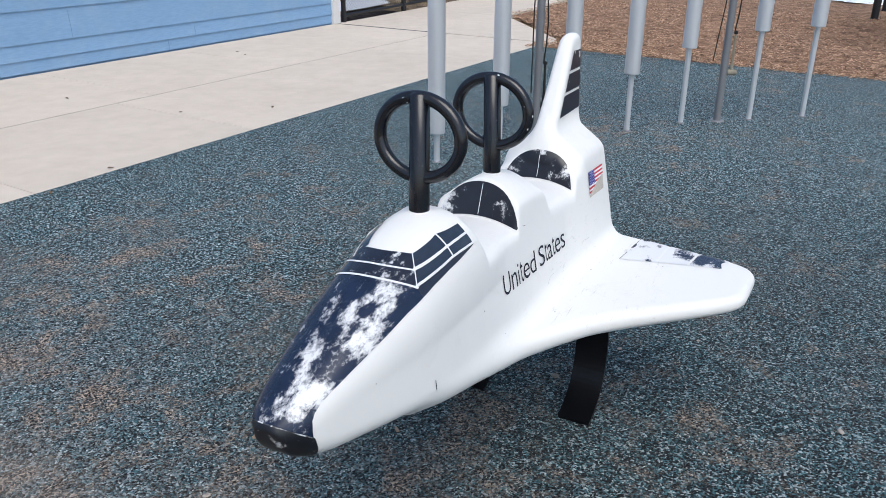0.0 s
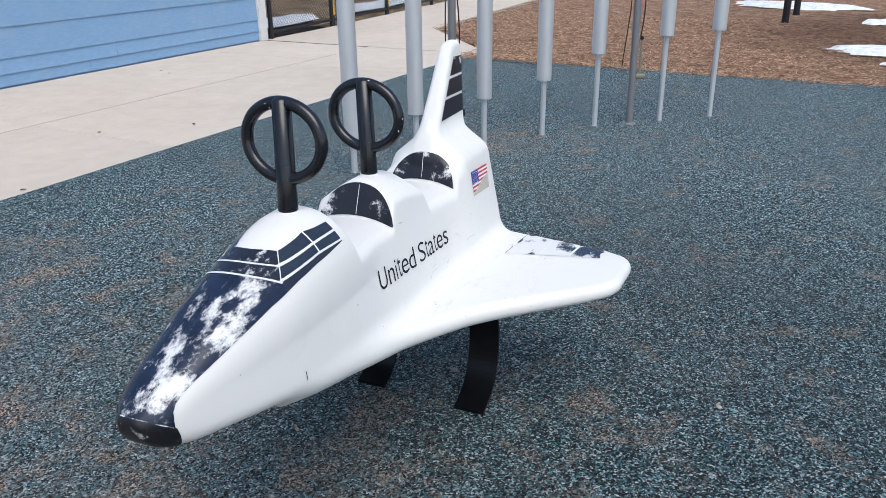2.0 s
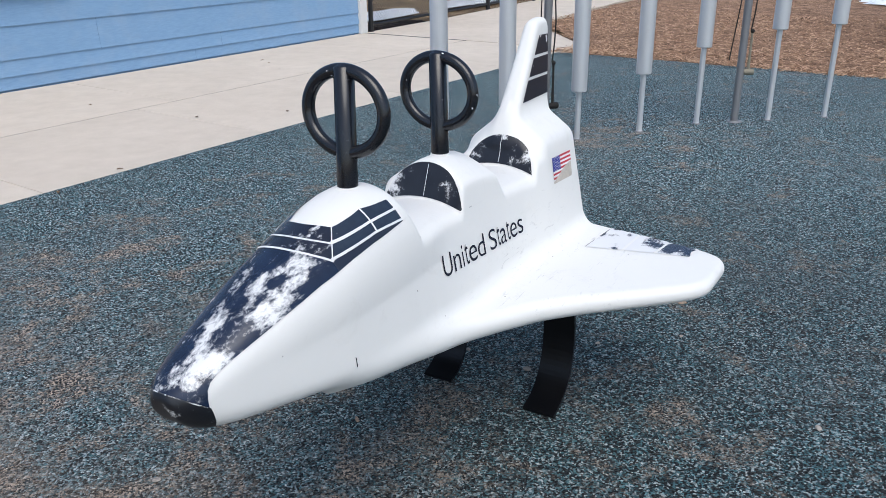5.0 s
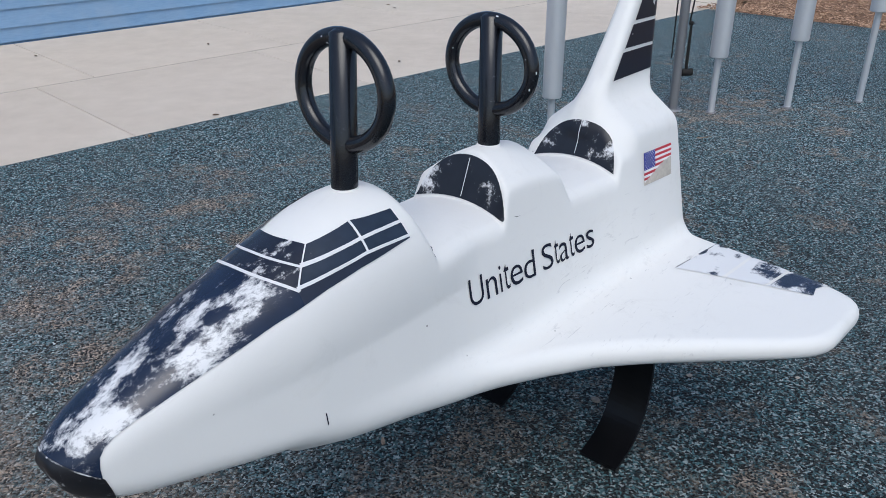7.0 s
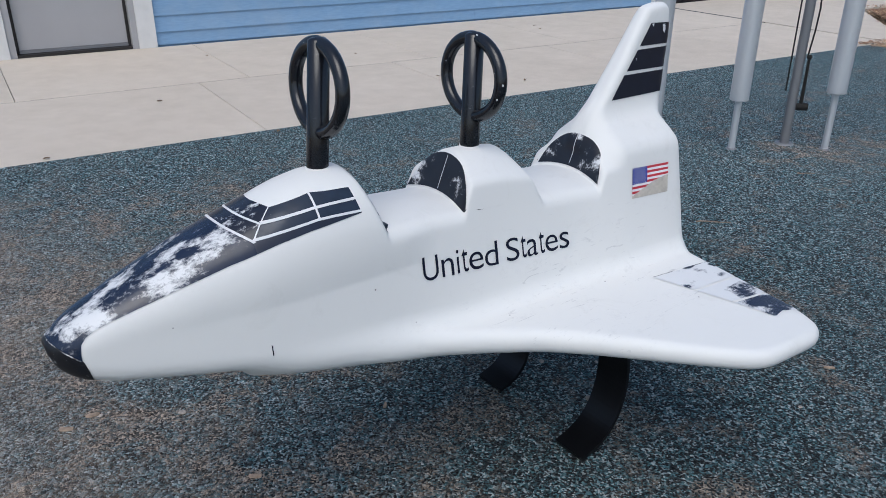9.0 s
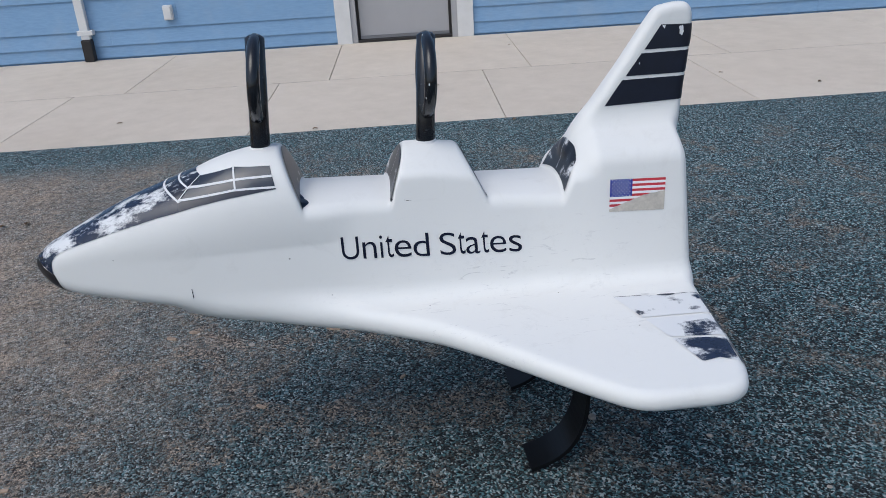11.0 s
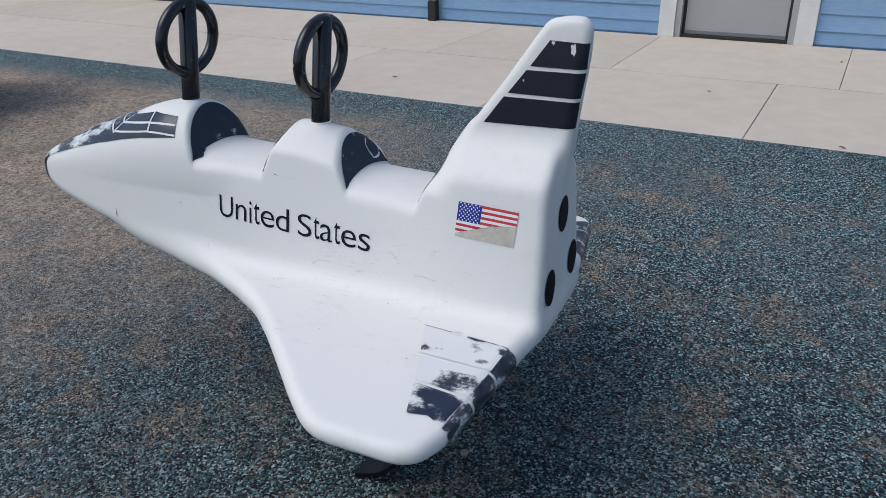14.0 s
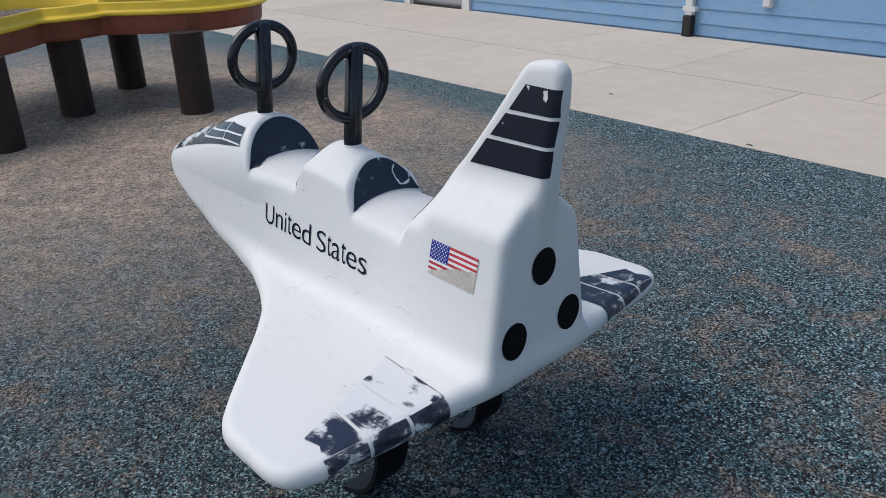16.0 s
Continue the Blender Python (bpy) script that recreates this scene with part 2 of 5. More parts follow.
def concrete_material():
    n = Nodes("broom_finished_concrete", 0.9, spec=0.3)
    big, mid, fine = n.noise(0.7, 6, 0.6), n.noise(6.0, 8, 0.65), n.noise(180.0, 5, 0.7)
    c = n.mix(n.ramp(n.math("ADD", n.math("MULTIPLY", big, 0.5), n.math("MULTIPLY", mid, 0.5)), (0.35, 0.0), (0.68, 1.0)), (0.575, 0.495, 0.405), (0.70, 0.61, 0.51))
    c = n.mix(n.ramp(fine, (0.30, 0.22), (0.62, 0.0)), c, (0.17, 0.155, 0.14))
    spots = n.ramp(n.noise(3.4, 10, 0.8), (0.63, 0.0), (0.74, 0.4))
    c = n.mix(spots, c, (0.26, 0.235, 0.21))
    tint = n.math("ADD", 0.93, n.math("MULTIPLY", n.random(), 0.12))
    c = n.mix(1.0, c, n.ramp(tint, (0.0, 0.0), (1.0, 1.0)), "MULTIPLY")
    n.colour(c)
    n.bump(n.math("ADD", fine, n.noise(60.0, 2, 0.5, n.stretch(1, 12, 1, 0.55))), 0.12, 0.003)
    return n.m


def mulch_material(name, dark, light, scale, damp=0.75, loose=False, thaw=None):
    n = Nodes(name, 0.95, spec=0.2)
    strands = n.noise(scale, 8, 0.80, n.stretch(1.0, 4.2, 1, 0.4), 0.9)
    cross = n.noise(scale * 0.8, 8, 0.80, n.stretch(4.0, 1.0, 1, -0.5), 0.9)
    clump = n.noise(scale * 0.28, 6, 0.7)
    wide = n.noise(0.55, 6, 0.62)
    k = n.math("ADD", n.math("MULTIPLY", n.math("MAXIMUM", strands, cross), 0.72), n.math("MULTIPLY", clump, 0.28))
    if loose:
        k = n.math("ADD", 0.46, n.math("MULTIPLY", n.add("ShaderNodeNewGeometry").outputs["Random Per Island"], 0.18))
    c = n.ramp(k, (0.46, tuple(v * 0.22 for v in dark)), (0.53, dark), (0.61, light), (0.70, tuple(min(0.9, v * 1.35) for v in light)))
    wet = n.ramp(wide, (0.54, 0.0), (0.66, damp))
    if thaw:
        # soaked dark round the melting snow
        near = n.add("ShaderNodeVectorMath", operation="DISTANCE")
        n.put(near.inputs[0], n.stretch(1, 1, 0))
        near.inputs[1].default_value = thaw
        soaked = n.ramp(n.math("DIVIDE", n.math("ADD", near.outputs["Value"], n.math("MULTIPLY", n.noise(0.9, 7, 0.68), 3.0)), 8.0), (0.42, 0.85), (0.62, 0.0))
        wet = n.math("MAXIMUM", n.math("MULTIPLY", wet, 0.5), soaked)
    n.colour(n.mix(wet, c, n.mix(n.ramp(k, (0.47, 0.0), (0.66, 1.0)), tuple(v * 0.20 for v in dark), dark)))
    n.bump(k, 0.9, 0.03)
    return n.m


def siding_material():
    n = Nodes("blue_painted_siding", 0.55)
    wave = n.noise(14.0, 6, 0.6, n.stretch(0.25, 1, 6))
    c = n.mix(n.ramp(wave, (0.35, 0.0), (0.68, 1.0)), (0.185, 0.320, 0.500), (0.220, 0.365, 0.550))
    dust = n.ramp(n.noise(2.2, 8, 0.7), (0.48, 0.0), (0.72, 0.30))
    n.colour(n.mix(dust, c, (0.33, 0.40, 0.48)))
    n.bump(wave, 0.12, 0.003)
    return n.m


def metal_material(name, c, rough):
    n = Nodes(name, rough, 0.6)
    streak = n.noise(22.0, 5, 0.6, n.stretch(1, 1, 0.08))
    n.colour(n.mix(streak, tuple(v * 0.85 for v in c), c))
    n.rough(n.math("ADD", n.math("MULTIPLY", streak, 0.25), rough - 0.12))
    n.bump(n.noise(300.0, 2), 0.04, 0.001)
    return n.m


def snow_material():
    n = Nodes("old_snow", 0.7, spec=0.3)
    c = n.mix(n.ramp(n.noise(9.0, 8, 0.7), (0.45, 0.0), (0.72, 1.0)), (0.84, 0.86, 0.90), (0.52, 0.50, 0.47))
    n.colour(c)
    n.bump(n.noise(30.0, 6), 0.6, 0.02)
    return n.m


M = dict(
    hull=hull_material(), rubber=rubber_material(), concrete=concrete_material(), siding=siding_material(), snow=snow_material(),
    nose=worn_paint("flaked_navy_nose_paint", (0.008, 0.015, 0.036), 0.22, 34.0, (0.6, 1, 1), 0.26, 0.35, (
        ((-0.355, -0.070, 0.668), (0.095, 0.040, 0.05), 0.36), ((-0.295, -0.074, 0.690), (0.085, 0.036, 0.05), 0.30), ((-0.400, -0.014, 0.665), (0.055, 0.036, 0.04), 0.30), ((-0.455, -0.022, 0.640), (0.055, 0.045, 0.04), 0.30),
        ((-0.490, -0.004, 0.620), (0.040, 0.060, 0.035), 0.30), ((-0.240, -0.060, 0.720), (0.060, 0.036, 0.04), 0.28), ((-0.302, -0.032, 0.706), (0.075, 0.030, 0.04), 0.24), ((-0.436, -0.056, 0.636), (0.035, 0.024, 0.04), 0.26), ((-0.33, 0.055, 0.68), (0.17, 0.050, 0.06), -0.05))),
    nose_tip=worn_paint("chipped_nose_tip_paint", (0.004, 0.005, 0.008), -0.02, 34.0, (0.8, 1, 1), 0.38, 0.35, (((-0.485, -0.050, 0.590), (0.03, 0.03, 0.02), 0.12),)),
    sill=worn_paint("dark_sill_paint", (0.012, 0.016, 0.030), 0.08, 26.0), chip=plain("bare_white_chip", (0.68, 0.68, 0.68), 0.5, vary=0.06),
    pane_front=worn_paint("flaked_pane_paint", (0.012, 0.015, 0.026), 0.02, 36.0, rough=0.17, spots=(((-0.150, -0.034, 0.756), (0.034, 0.034, 0.03), 0.30), ((-0.185, -0.050, 0.740), (0.036, 0.046, 0.03), 0.30), ((-0.17, -0.082, 0.728), (0.03, 0.03, 0.03), 0.25))),
    pane=worn_paint("pane_paint", (0.018, 0.026, 0.042), -0.25, 36.0, rough=0.16, spots=(((-0.128, -0.075, 0.747), (0.016, 0.03, 0.012), 0.50), ((-0.125, -0.098, 0.732), (0.022, 0.03, 0.014), 0.40))),
    arch_front=worn_paint("flaked_arch_paint", (0.010, 0.011, 0.016), -0.05, 40.0, spots=(((0.290, 0.076, 0.716), (0.08, 0.048, 0.042), 0.42), ((0.290, -0.074, 0.728), (0.08, 0.042, 0.046), 0.32), ((0.285, 0.098, 0.700), (0.06, 0.026, 0.036), 0.40))),
    arch_tail=worn_paint("flaked_tail_arch_paint", (0.010, 0.011, 0.016), -0.02, 36.0, spots=(((0.674, 0.072, 0.690), (0.08, 0.040, 0.024), 0.60), ((0.682, 0.046, 0.714), (0.08, 0.028, 0.024), 0.45), ((0.692, 0.000, 0.747), (0.06, 0.040, 0.020), 0.40),
        ((0.681, -0.094, 0.706), (0.08, 0.034, 0.046), 0.70), ((0.670, -0.050, 0.684), (0.06, 0.026, 0.024), 0.40), ((0.662, -0.114, 0.668), (0.06, 0.020, 0.028), 0.50))),
    arch_rear=worn_paint("scuffed_arch_paint", (0.006, 0.011, 0.026), -0.10, 40.0, spots=(((0.460, -0.062, 0.714), (0.08, 0.050, 0.050), 0.40), ((0.440, 0.020, 0.757), (0.05, 0.05, 0.014), 0.35), ((0.470, -0.105, 0.675), (0.05, 0.020, 0.020), 0.10))),
    arch_cabin=worn_paint("cabin_arch_paint", (0.006, 0.011, 0.026), -0.12, 40.0, spots=(((0.072, 0.062, 0.704), (0.05, 0.040, 0.022), 0.48), ((0.065, -0.005, 0.715), (0.05, 0.04, 0.03), 0.20))),
    stripe=worn_paint("navy_stripe_paint", (0.006, 0.008, 0.018), 0.03, 30.0),
    elevon=worn_paint("mostly_bare_elevon_paint", (0.014, 0.020, 0.040), 1.15, 34.0, (1, 0.8, 1), 0.20, 0.40, spots=(
        ((0.866, -0.396, 0.445), (0.062, 0.046, 0.05), -0.80), ((0.838, -0.448, 0.444), (0.055, 0.038, 0.05), -0.55), ((0.842, -0.503, 0.442), (0.052, 0.028, 0.05), -0.80), ((0.868, -0.462, 0.444), (0.050, 0.034, 0.05), -0.55), ((0.896, -0.484, 0.44), (0.034, 0.044, 0.05), -0.65),
        ((0.886, -0.326, 0.447), (0.030, 0.026, 0.05), -0.55), ((0.915, -0.372, 0.44), (0.016, 0.070, 0.05), -0.60), ((0.914, -0.275, 0.447), (0.026, 0.024, 0.05), -0.65), ((0.762, -0.31, 0.448), (0.012, 0.050, 0.05), -0.32))),
    elevon_dark=worn_paint("scratched_elevon_paint", (0.012, 0.017, 0.034), 0.16, 34.0, (1, 0.7, 1), spots=(((0.892, 0.357, 0.427), (0.040, 0.040, 0.05), 0.45), ((0.822, 0.410, 0.425), (0.065, 0.032, 0.05), 0.50), ((0.868, 0.450, 0.42), (0.045, 0.036, 0.05), 0.35), ((0.90, 0.27, 0.43), (0.035, 0.035, 0.05), 0.30))),
    edge=worn_paint("scuffed_edge_paint", (0.007, 0.011, 0.026), 0.42, 30.0, (1, 0.5, 1)),
    edge_chip=worn_paint("broken_seam_paint", (0.006, 0.007, 0.010), 0.46, 70.0, broad=0.4),
    ink=plain("navy_lettering", (0.006, 0.009, 0.024), 0.55, spec=0.15),
    engine=plain("black_engine_disc", (0.003, 0.003, 0.004), 0.6, spec=0.12),
    steel=worn_paint("black_gloss_enamel", (0.006, 0.007, 0.010), 0.06, 40.0, rough=0.2),
    leg=plain("black_leg_enamel", (0.004, 0.004, 0.005), 0.34, 0.0, 0.3, spec=0.26),
    red=plain("flag_red", (0.50, 0.035, 0.05), 0.5), white=plain("flag_white", (0.80, 0.79, 0.78), 0.5, vary=0.05), blue=plain("flag_blue", (0.014, 0.028, 0.27), 0.5),
    backing=plain("peeled_sticker_backing", (0.52, 0.475, 0.41), 0.7, vary=0.16, scale=55),
    trim=plain("white_trim_paint", (0.66, 0.65, 0.63), 0.5, vary=0.05), door=plain("grey_door_paint", (0.37, 0.365, 0.37), 0.45, vary=0.05, scale=2),
    rubber_seal=plain("dark_threshold", (0.02, 0.018, 0.017), 0.6), gold=plain("brown_vent_screen", (0.20, 0.13, 0.06), 0.7, vary=0.4, scale=40),
    alloy=metal_material("brushed_aluminium", (0.70, 0.71, 0.73), 0.42), pole=metal_material("weathered_grey_steel", (0.27, 0.27, 0.28), 0.5),
    black=plain("black_powder_coat", (0.010, 0.010, 0.012), 0.45), cord=plain("black_cord", (0.014, 0.013, 0.012), 0.8), mallet=plain("weathered_mallet", (0.22, 0.20, 0.15), 0.7, vary=0.3),
    yellow=plain("yellow_plastic", (0.94, 0.62, 0.045), 0.35, vary=0.08, scale=4), brown=plain("red_brown_plastic", (0.24, 0.066, 0.034), 0.5, vary=0.15, scale=5),
    post=plain("dark_brown_post", (0.030, 0.017, 0.012), 0.6, vary=0.35, scale=12), sand=mulch_material("play_sand", (0.30, 0.24, 0.18), (0.42, 0.35, 0.27), 60),
    post_yellow=plain("yellow_fence_sleeve", (0.62, 0.34, 0.02), 0.5),
    mulch=mulch_material("wood_mulch", (0.31, 0.180, 0.110), (0.60, 0.40, 0.270), 24.0, thaw=(7.6, 9.6, 0)), straw=mulch_material("pale_wood_chips", (0.30, 0.175, 0.105), (0.62, 0.42, 0.285), 30.0, 0.5, True, (7.6, 9.6, 0)), soil=mulch_material("dormant_ground", (0.22, 0.15, 0.085), (0.44, 0.33, 0.21), 8.0, 0.4), wet_mulch=mulch_material("dark_wet_mulch", (0.035, 0.024, 0.018), (0.13, 0.09, 0.065), 20.0),
    splinter=plain("weathered_wood_bit", (0.30, 0.225, 0.165), 0.85, vary=0.35, scale=60),
    gap=plain("joint_filler", (0.075, 0.065, 0.055), 0.9, vary=0.3), stone=plain("pale_pebble", (0.34, 0.30, 0.26), 0.8, vary=0.3, scale=40), leaf=plain("dry_leaf", (0.20, 0.12, 0.06), 0.8, vary=0.4, scale=60),
    roof=plain("grey_roofing", (0.14, 0.14, 0.14), 0.9), wire=plain("black_fence_wire", (0.012, 0.012, 0.013), 0.5))


# ---- building blocks ----
def part(name, bm, material, parent=None, label="", smooth=False, recalc=True):
    me = bpy.data.meshes.new(name)
    if recalc:
        bmesh.ops.recalc_face_normals(bm, faces=bm.faces[:])
    for f in bm.faces:
        f.smooth = smooth
    bm.to_mesh(me)
    bm.free()
    me.materials.append(M[material])
    ob = new(name, me)
    ob.parent = parent
    return tagged(ob, label)


def empty(name, m, label, category, group="", kind=""):
    ob = new(name)
    ob.empty_display_size = 0.1
    ob.matrix_world = m
    return tagged(ob, label, category, group, kind)


def add_box(bm, x0, x1, y0, y1, z0, z1, bevel=0.0, m=None):
    made = bmesh.ops.create_cube(bm, size=1.0)["verts"]
    for v in made:
        v.co = Vector(((x0 + x1) / 2 + v.co.x * (x1 - x0), (y0 + y1) / 2 + v.co.y * (y1 - y0), (z0 + z1) / 2 + v.co.z * (z1 - z0)))
    if bevel:
        edges = list({e for v in made for e in v.link_edges})
        got = bmesh.ops.bevel(bm, geom=edges, offset=bevel, segments=2, affect="EDGES", profile=0.6)
        made = list({v for f in got["faces"] for v in f.verts} | {v for v in made if v.is_valid})
    if m:
        bmesh.ops.transform(bm, matrix=m, verts=[v for v in made if v.is_valid])
    return bm


def box(x0, x1, y0, y1, z0, z1, bevel=0.0):
    return add_box(bmesh.new(), x0, x1, y0, y1, z0, z1, bevel)


def add_tube(bm, path, radius, sides=16, cap=True, closed=False):
    """A round bar along a path of points; radius may be a list."""
    pts = [Vector(q) for q in path]
    n = len(pts)
    radii = radius if isinstance(radius, (list, tuple)) else [radius] * n
    up, rings = None, []
    for i, q in enumerate(pts):
        fore, aft = (pts[(i + 1) % n], pts[i - 1]) if closed else (pts[min(i + 1, n - 1)], pts[max(i - 1, 0)])
        way = (fore - aft).normalized()
        if up is None:
            up = way.orthogonal().normalized()
        up = (up - way * up.dot(way)).normalized()
        side = way.cross(up)
        rings.append([bm.verts.new(q + radii[i] * (math.cos(2 * math.pi * k / sides) * up + math.sin(2 * math.pi * k / sides) * side)) for k in range(sides)])
    for r0, r1 in zip(rings, rings[1:] + (rings[:1] if closed else [])):
        for k in range(sides):
            bm.faces.new((r0[k], r0[(k + 1) % sides], r1[(k + 1) % sides], r1[k]))
    if cap and not closed:
        bm.faces.new(rings[0][::-1])
        bm.faces.new(rings[-1])
    return bm


def tube(path, radius, sides=16, **more):
    return add_tube(bmesh.new(), path, radius, sides, **more)


def slab(outline, z0, z1):
    """A flat plate from an outline in plan."""
    bm = bmesh.new()
    low, high = [bm.verts.new((x, y, z0)) for x, y in outline], [bm.verts.new((x, y, z1)) for x, y in outline]
    bm.faces.new(high)
    bm.faces.new(low[::-1])
    for i in range(len(outline)):
        j = (i + 1) % len(outline)
        bm.faces.new((low[i], low[j], high[j], high[i]))
    return bm


# the building's own axes: s along its wall, d out towards the play area
ALONG, OUT = Vector((0.526, 0.850, 0)).normalized(), Vector((0.850, -0.526, 0)).normalized()
SITE = Matrix(((ALONG.x, OUT.x, 0, 0), (ALONG.y, OUT.y, 0, 0), (0, 0, 1, 0), (0, 0, 0, 1)))
WALL, KERB = -6.99, -3.88


def site(s, d, z=0.0):
    return SITE @ Vector((s, d, z))


def site_bm(bm):
    """From the building's axes to the world (they are mirrored, so faces turn)."""
    bmesh.ops.transform(bm, matrix=SITE, verts=bm.verts[:])
    bmesh.ops.reverse_faces(bm, faces=bm.faces[:])
    return bm

# ---- ground ----
def wobble(x, y, k, seed):
    return noise.noise(Vector((x * k, y * k, seed)))


def path_edge(s):
    """The play-side edge of the concrete, along the wall."""
    if s < 8.75:
        return KERB
    if s < 10.5:
        return KERB - 0.05 - (s - 8.75) * 0.90
    return -5.5 - (s - 10.5) * 0.095


bm = bmesh.new()
bmesh.ops.create_grid(bm, x_segments=8, y_segments=8, size=2500)
bmesh.ops.translate(bm, vec=(0, 0, -0.06), verts=bm.verts[:])
ground = tagged(part("ground", bm, "soil"), "brown dormant winter ground reaching to the horizon", "ground", kind="structure")

outline = [(-16, KERB + 0.004), (8.12, KERB + 0.004)] + [(8.10 + 0.07 * wobble(k, 1, 0.9, 4), KERB + 0.2 + k * 0.4) for k in range(34)] + [(-16, 10)]
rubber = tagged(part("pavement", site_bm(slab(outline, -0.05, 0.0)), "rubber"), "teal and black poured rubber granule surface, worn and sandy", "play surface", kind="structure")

# mulch bed beyond the rubber, heaped a little and uneven
bm = bmesh.new()
STEP, grid = 0.14, {}
for i in range(118):
    for j in range(130):
        s, d = 8.02 + i * STEP, -8.0 + j * STEP
        if d > path_edge(s) + 0.01 and s > 7.99:
            rim = min(1.0, (s - 8.02) / 0.5, (d - path_edge(s)) / 0.4)
            z = -0.012 + max(0, rim) * (0.022 + 0.035 * wobble(s, d, 0.8, 2) + 0.018 * wobble(s, d, 3.1, 5))
            grid[i, j] = bm.verts.new((s + 0.03 * wobble(s, d, 2.0, 9) * (i > 0), d, z))
for i, j in grid:
    if all(q in grid for q in ((i + 1, j), (i + 1, j + 1), (i, j + 1))):
        bm.faces.new((grid[i, j], grid[i + 1, j], grid[i + 1, j + 1], grid[i, j + 1]))
mulch = tagged(part("mulch_bed", site_bm(bm), "mulch", smooth=True), "brown shredded wood mulch bed beside the rubber", "mulch", kind="structure")

rng = random.Random(5)
bm = bmesh.new()
for _ in range(30000):
    s, d = 8.0 + 5.2 * rng.random() ** 1.7, -6.3 + 11.6 * rng.random()
    if d < path_edge(s) - 0.06:
        continue
    long, wide, thick, turn, tip = rng.uniform(0.014, 0.050), rng.uniform(0.003, 0.008), rng.uniform(0.002, 0.005), rng.uniform(0, math.pi), rng.uniform(-0.5, 0.5)
    m = Matrix.Translation((s, d, 0.018 + 0.035 * wobble(s, d, 0.8, 2) + rng.uniform(-0.006, 0.014))) @ Euler((rng.uniform(-0.4, 0.4), tip, turn)).to_matrix().to_4x4()
    vs = [bm.verts.new(m @ Vector((x * long, y * wide * (1 - 0.4 * x), z * thick))) for x, y, z in ((-.5, -.5, 0), (.5, -.5, 0), (.5, .5, 0), (-.5, .5, 0), (-.45, 0, 1), (.45, 0, 1))]
    for f in ((0, 1, 5, 4), (1, 2, 5), (2, 3, 4, 5), (3, 0, 4)):
        bm.faces.new([vs[k] for k in f])
tagged(part("wood_chips", site_bm(bm), "straw"), "loose shredded wood chips strewn over the mulch", "wood chips", kind="stuff")


def snow_patch(s, d, long, wide, high, turn, seed):
    """A ragged, half-melted sheet of snow."""
    bm = bmesh.new()
    rings = []
    for r in range(9):
        k = r / 8
        ring = []
        for i in range(40):
            w = 2 * math.pi * i / 40
            ragged = 1 + 0.46 * noise.noise(Vector((math.cos(w) * 1.3, math.sin(w) * 1.3, seed))) + 0.34 * noise.noise(Vector((math.cos(w) * 5, math.sin(w) * 5, seed)))
            x, y = long / 2 * k * ragged * math.cos(w), wide / 2 * k * ragged * math.sin(w)
            z = high * (1 - k ** 5) * (0.75 + 0.5 * noise.noise(Vector((x * 4, y * 4, seed)))) - 0.006 * (r == 8)
            ring.append(bm.verts.new((x, y, z)))
        rings.append(ring)
    for a, b in zip(rings[1:], rings[2:]):
        for i in range(40):
            bm.faces.new((a[i], b[i], b[(i + 1) % 40], a[(i + 1) % 40]))
    bm.faces.new(rings[1])
    for v in rings[0]:
        bm.verts.remove(v)
    bmesh.ops.rotate(bm, matrix=Matrix.Rotation(turn, 3, "Z"), verts=bm.verts[:])
    bmesh.ops.translate(bm, vec=(s, d, 0.025), verts=bm.verts[:])
    return tagged(part("snow_patch", site_bm(bm), "snow", smooth=True), "thin patch of melting white snow lying on the mulch", "snow", "snow patches")


for row in ((10.25, 0.55, 0.75, 1.5, 0.05, 0.1, 1), (13.3, 0.30, 0.7, 0.4, 0.05, 0.3, 2), (15.6, -0.9, 1.3, 2.2, 0.06, 0.35, 3), (9.25, 0.42, 0.12, 0.16, 0.025, 0, 4), (9.5, 0.75, 0.16, 0.12, 0.025, 0, 5),
            (9.9, -8.15, 3.4, 0.75, 0.06, -0.08, 6), (13.4, -8.25, 3.0, 0.8, 0.06, -0.07, 7), (17.0, -9.8, 4.0, 0.8, 0.06, 0, 8), (15.2, 1.6, 1.4, 1.0, 0.05, 0.6, 9)):
    snow_patch(*row)

# ---- concrete walk: slabs on a dark bed ----
walk_bed = tagged(part("walkway_bed", site_bm(slab([(-16, WALL), (8.49, WALL), (8.49, KERB - 0.01), (-16, KERB - 0.01)], -0.08, -0.012)), "gap"), "dark joint filler under the concrete slabs", "joint", kind="structure")
walkway = empty("walkway", Matrix(), "pale broom-finished concrete walkway in jointed slabs along the wall", "walkway", kind="structure")


def pave(outline):
    """One slab with a softened arris."""
    bm = slab(outline, -0.08, 0.0)
    top = [e for e in bm.edges if all(abs(v.co.z) < 1e-6 for v in e.verts)]
    bmesh.ops.bevel(bm, geom=top, offset=0.0035, segments=2, affect="EDGES", profile=0.5)
    return part("slab", site_bm(bm), "concrete", walkway)


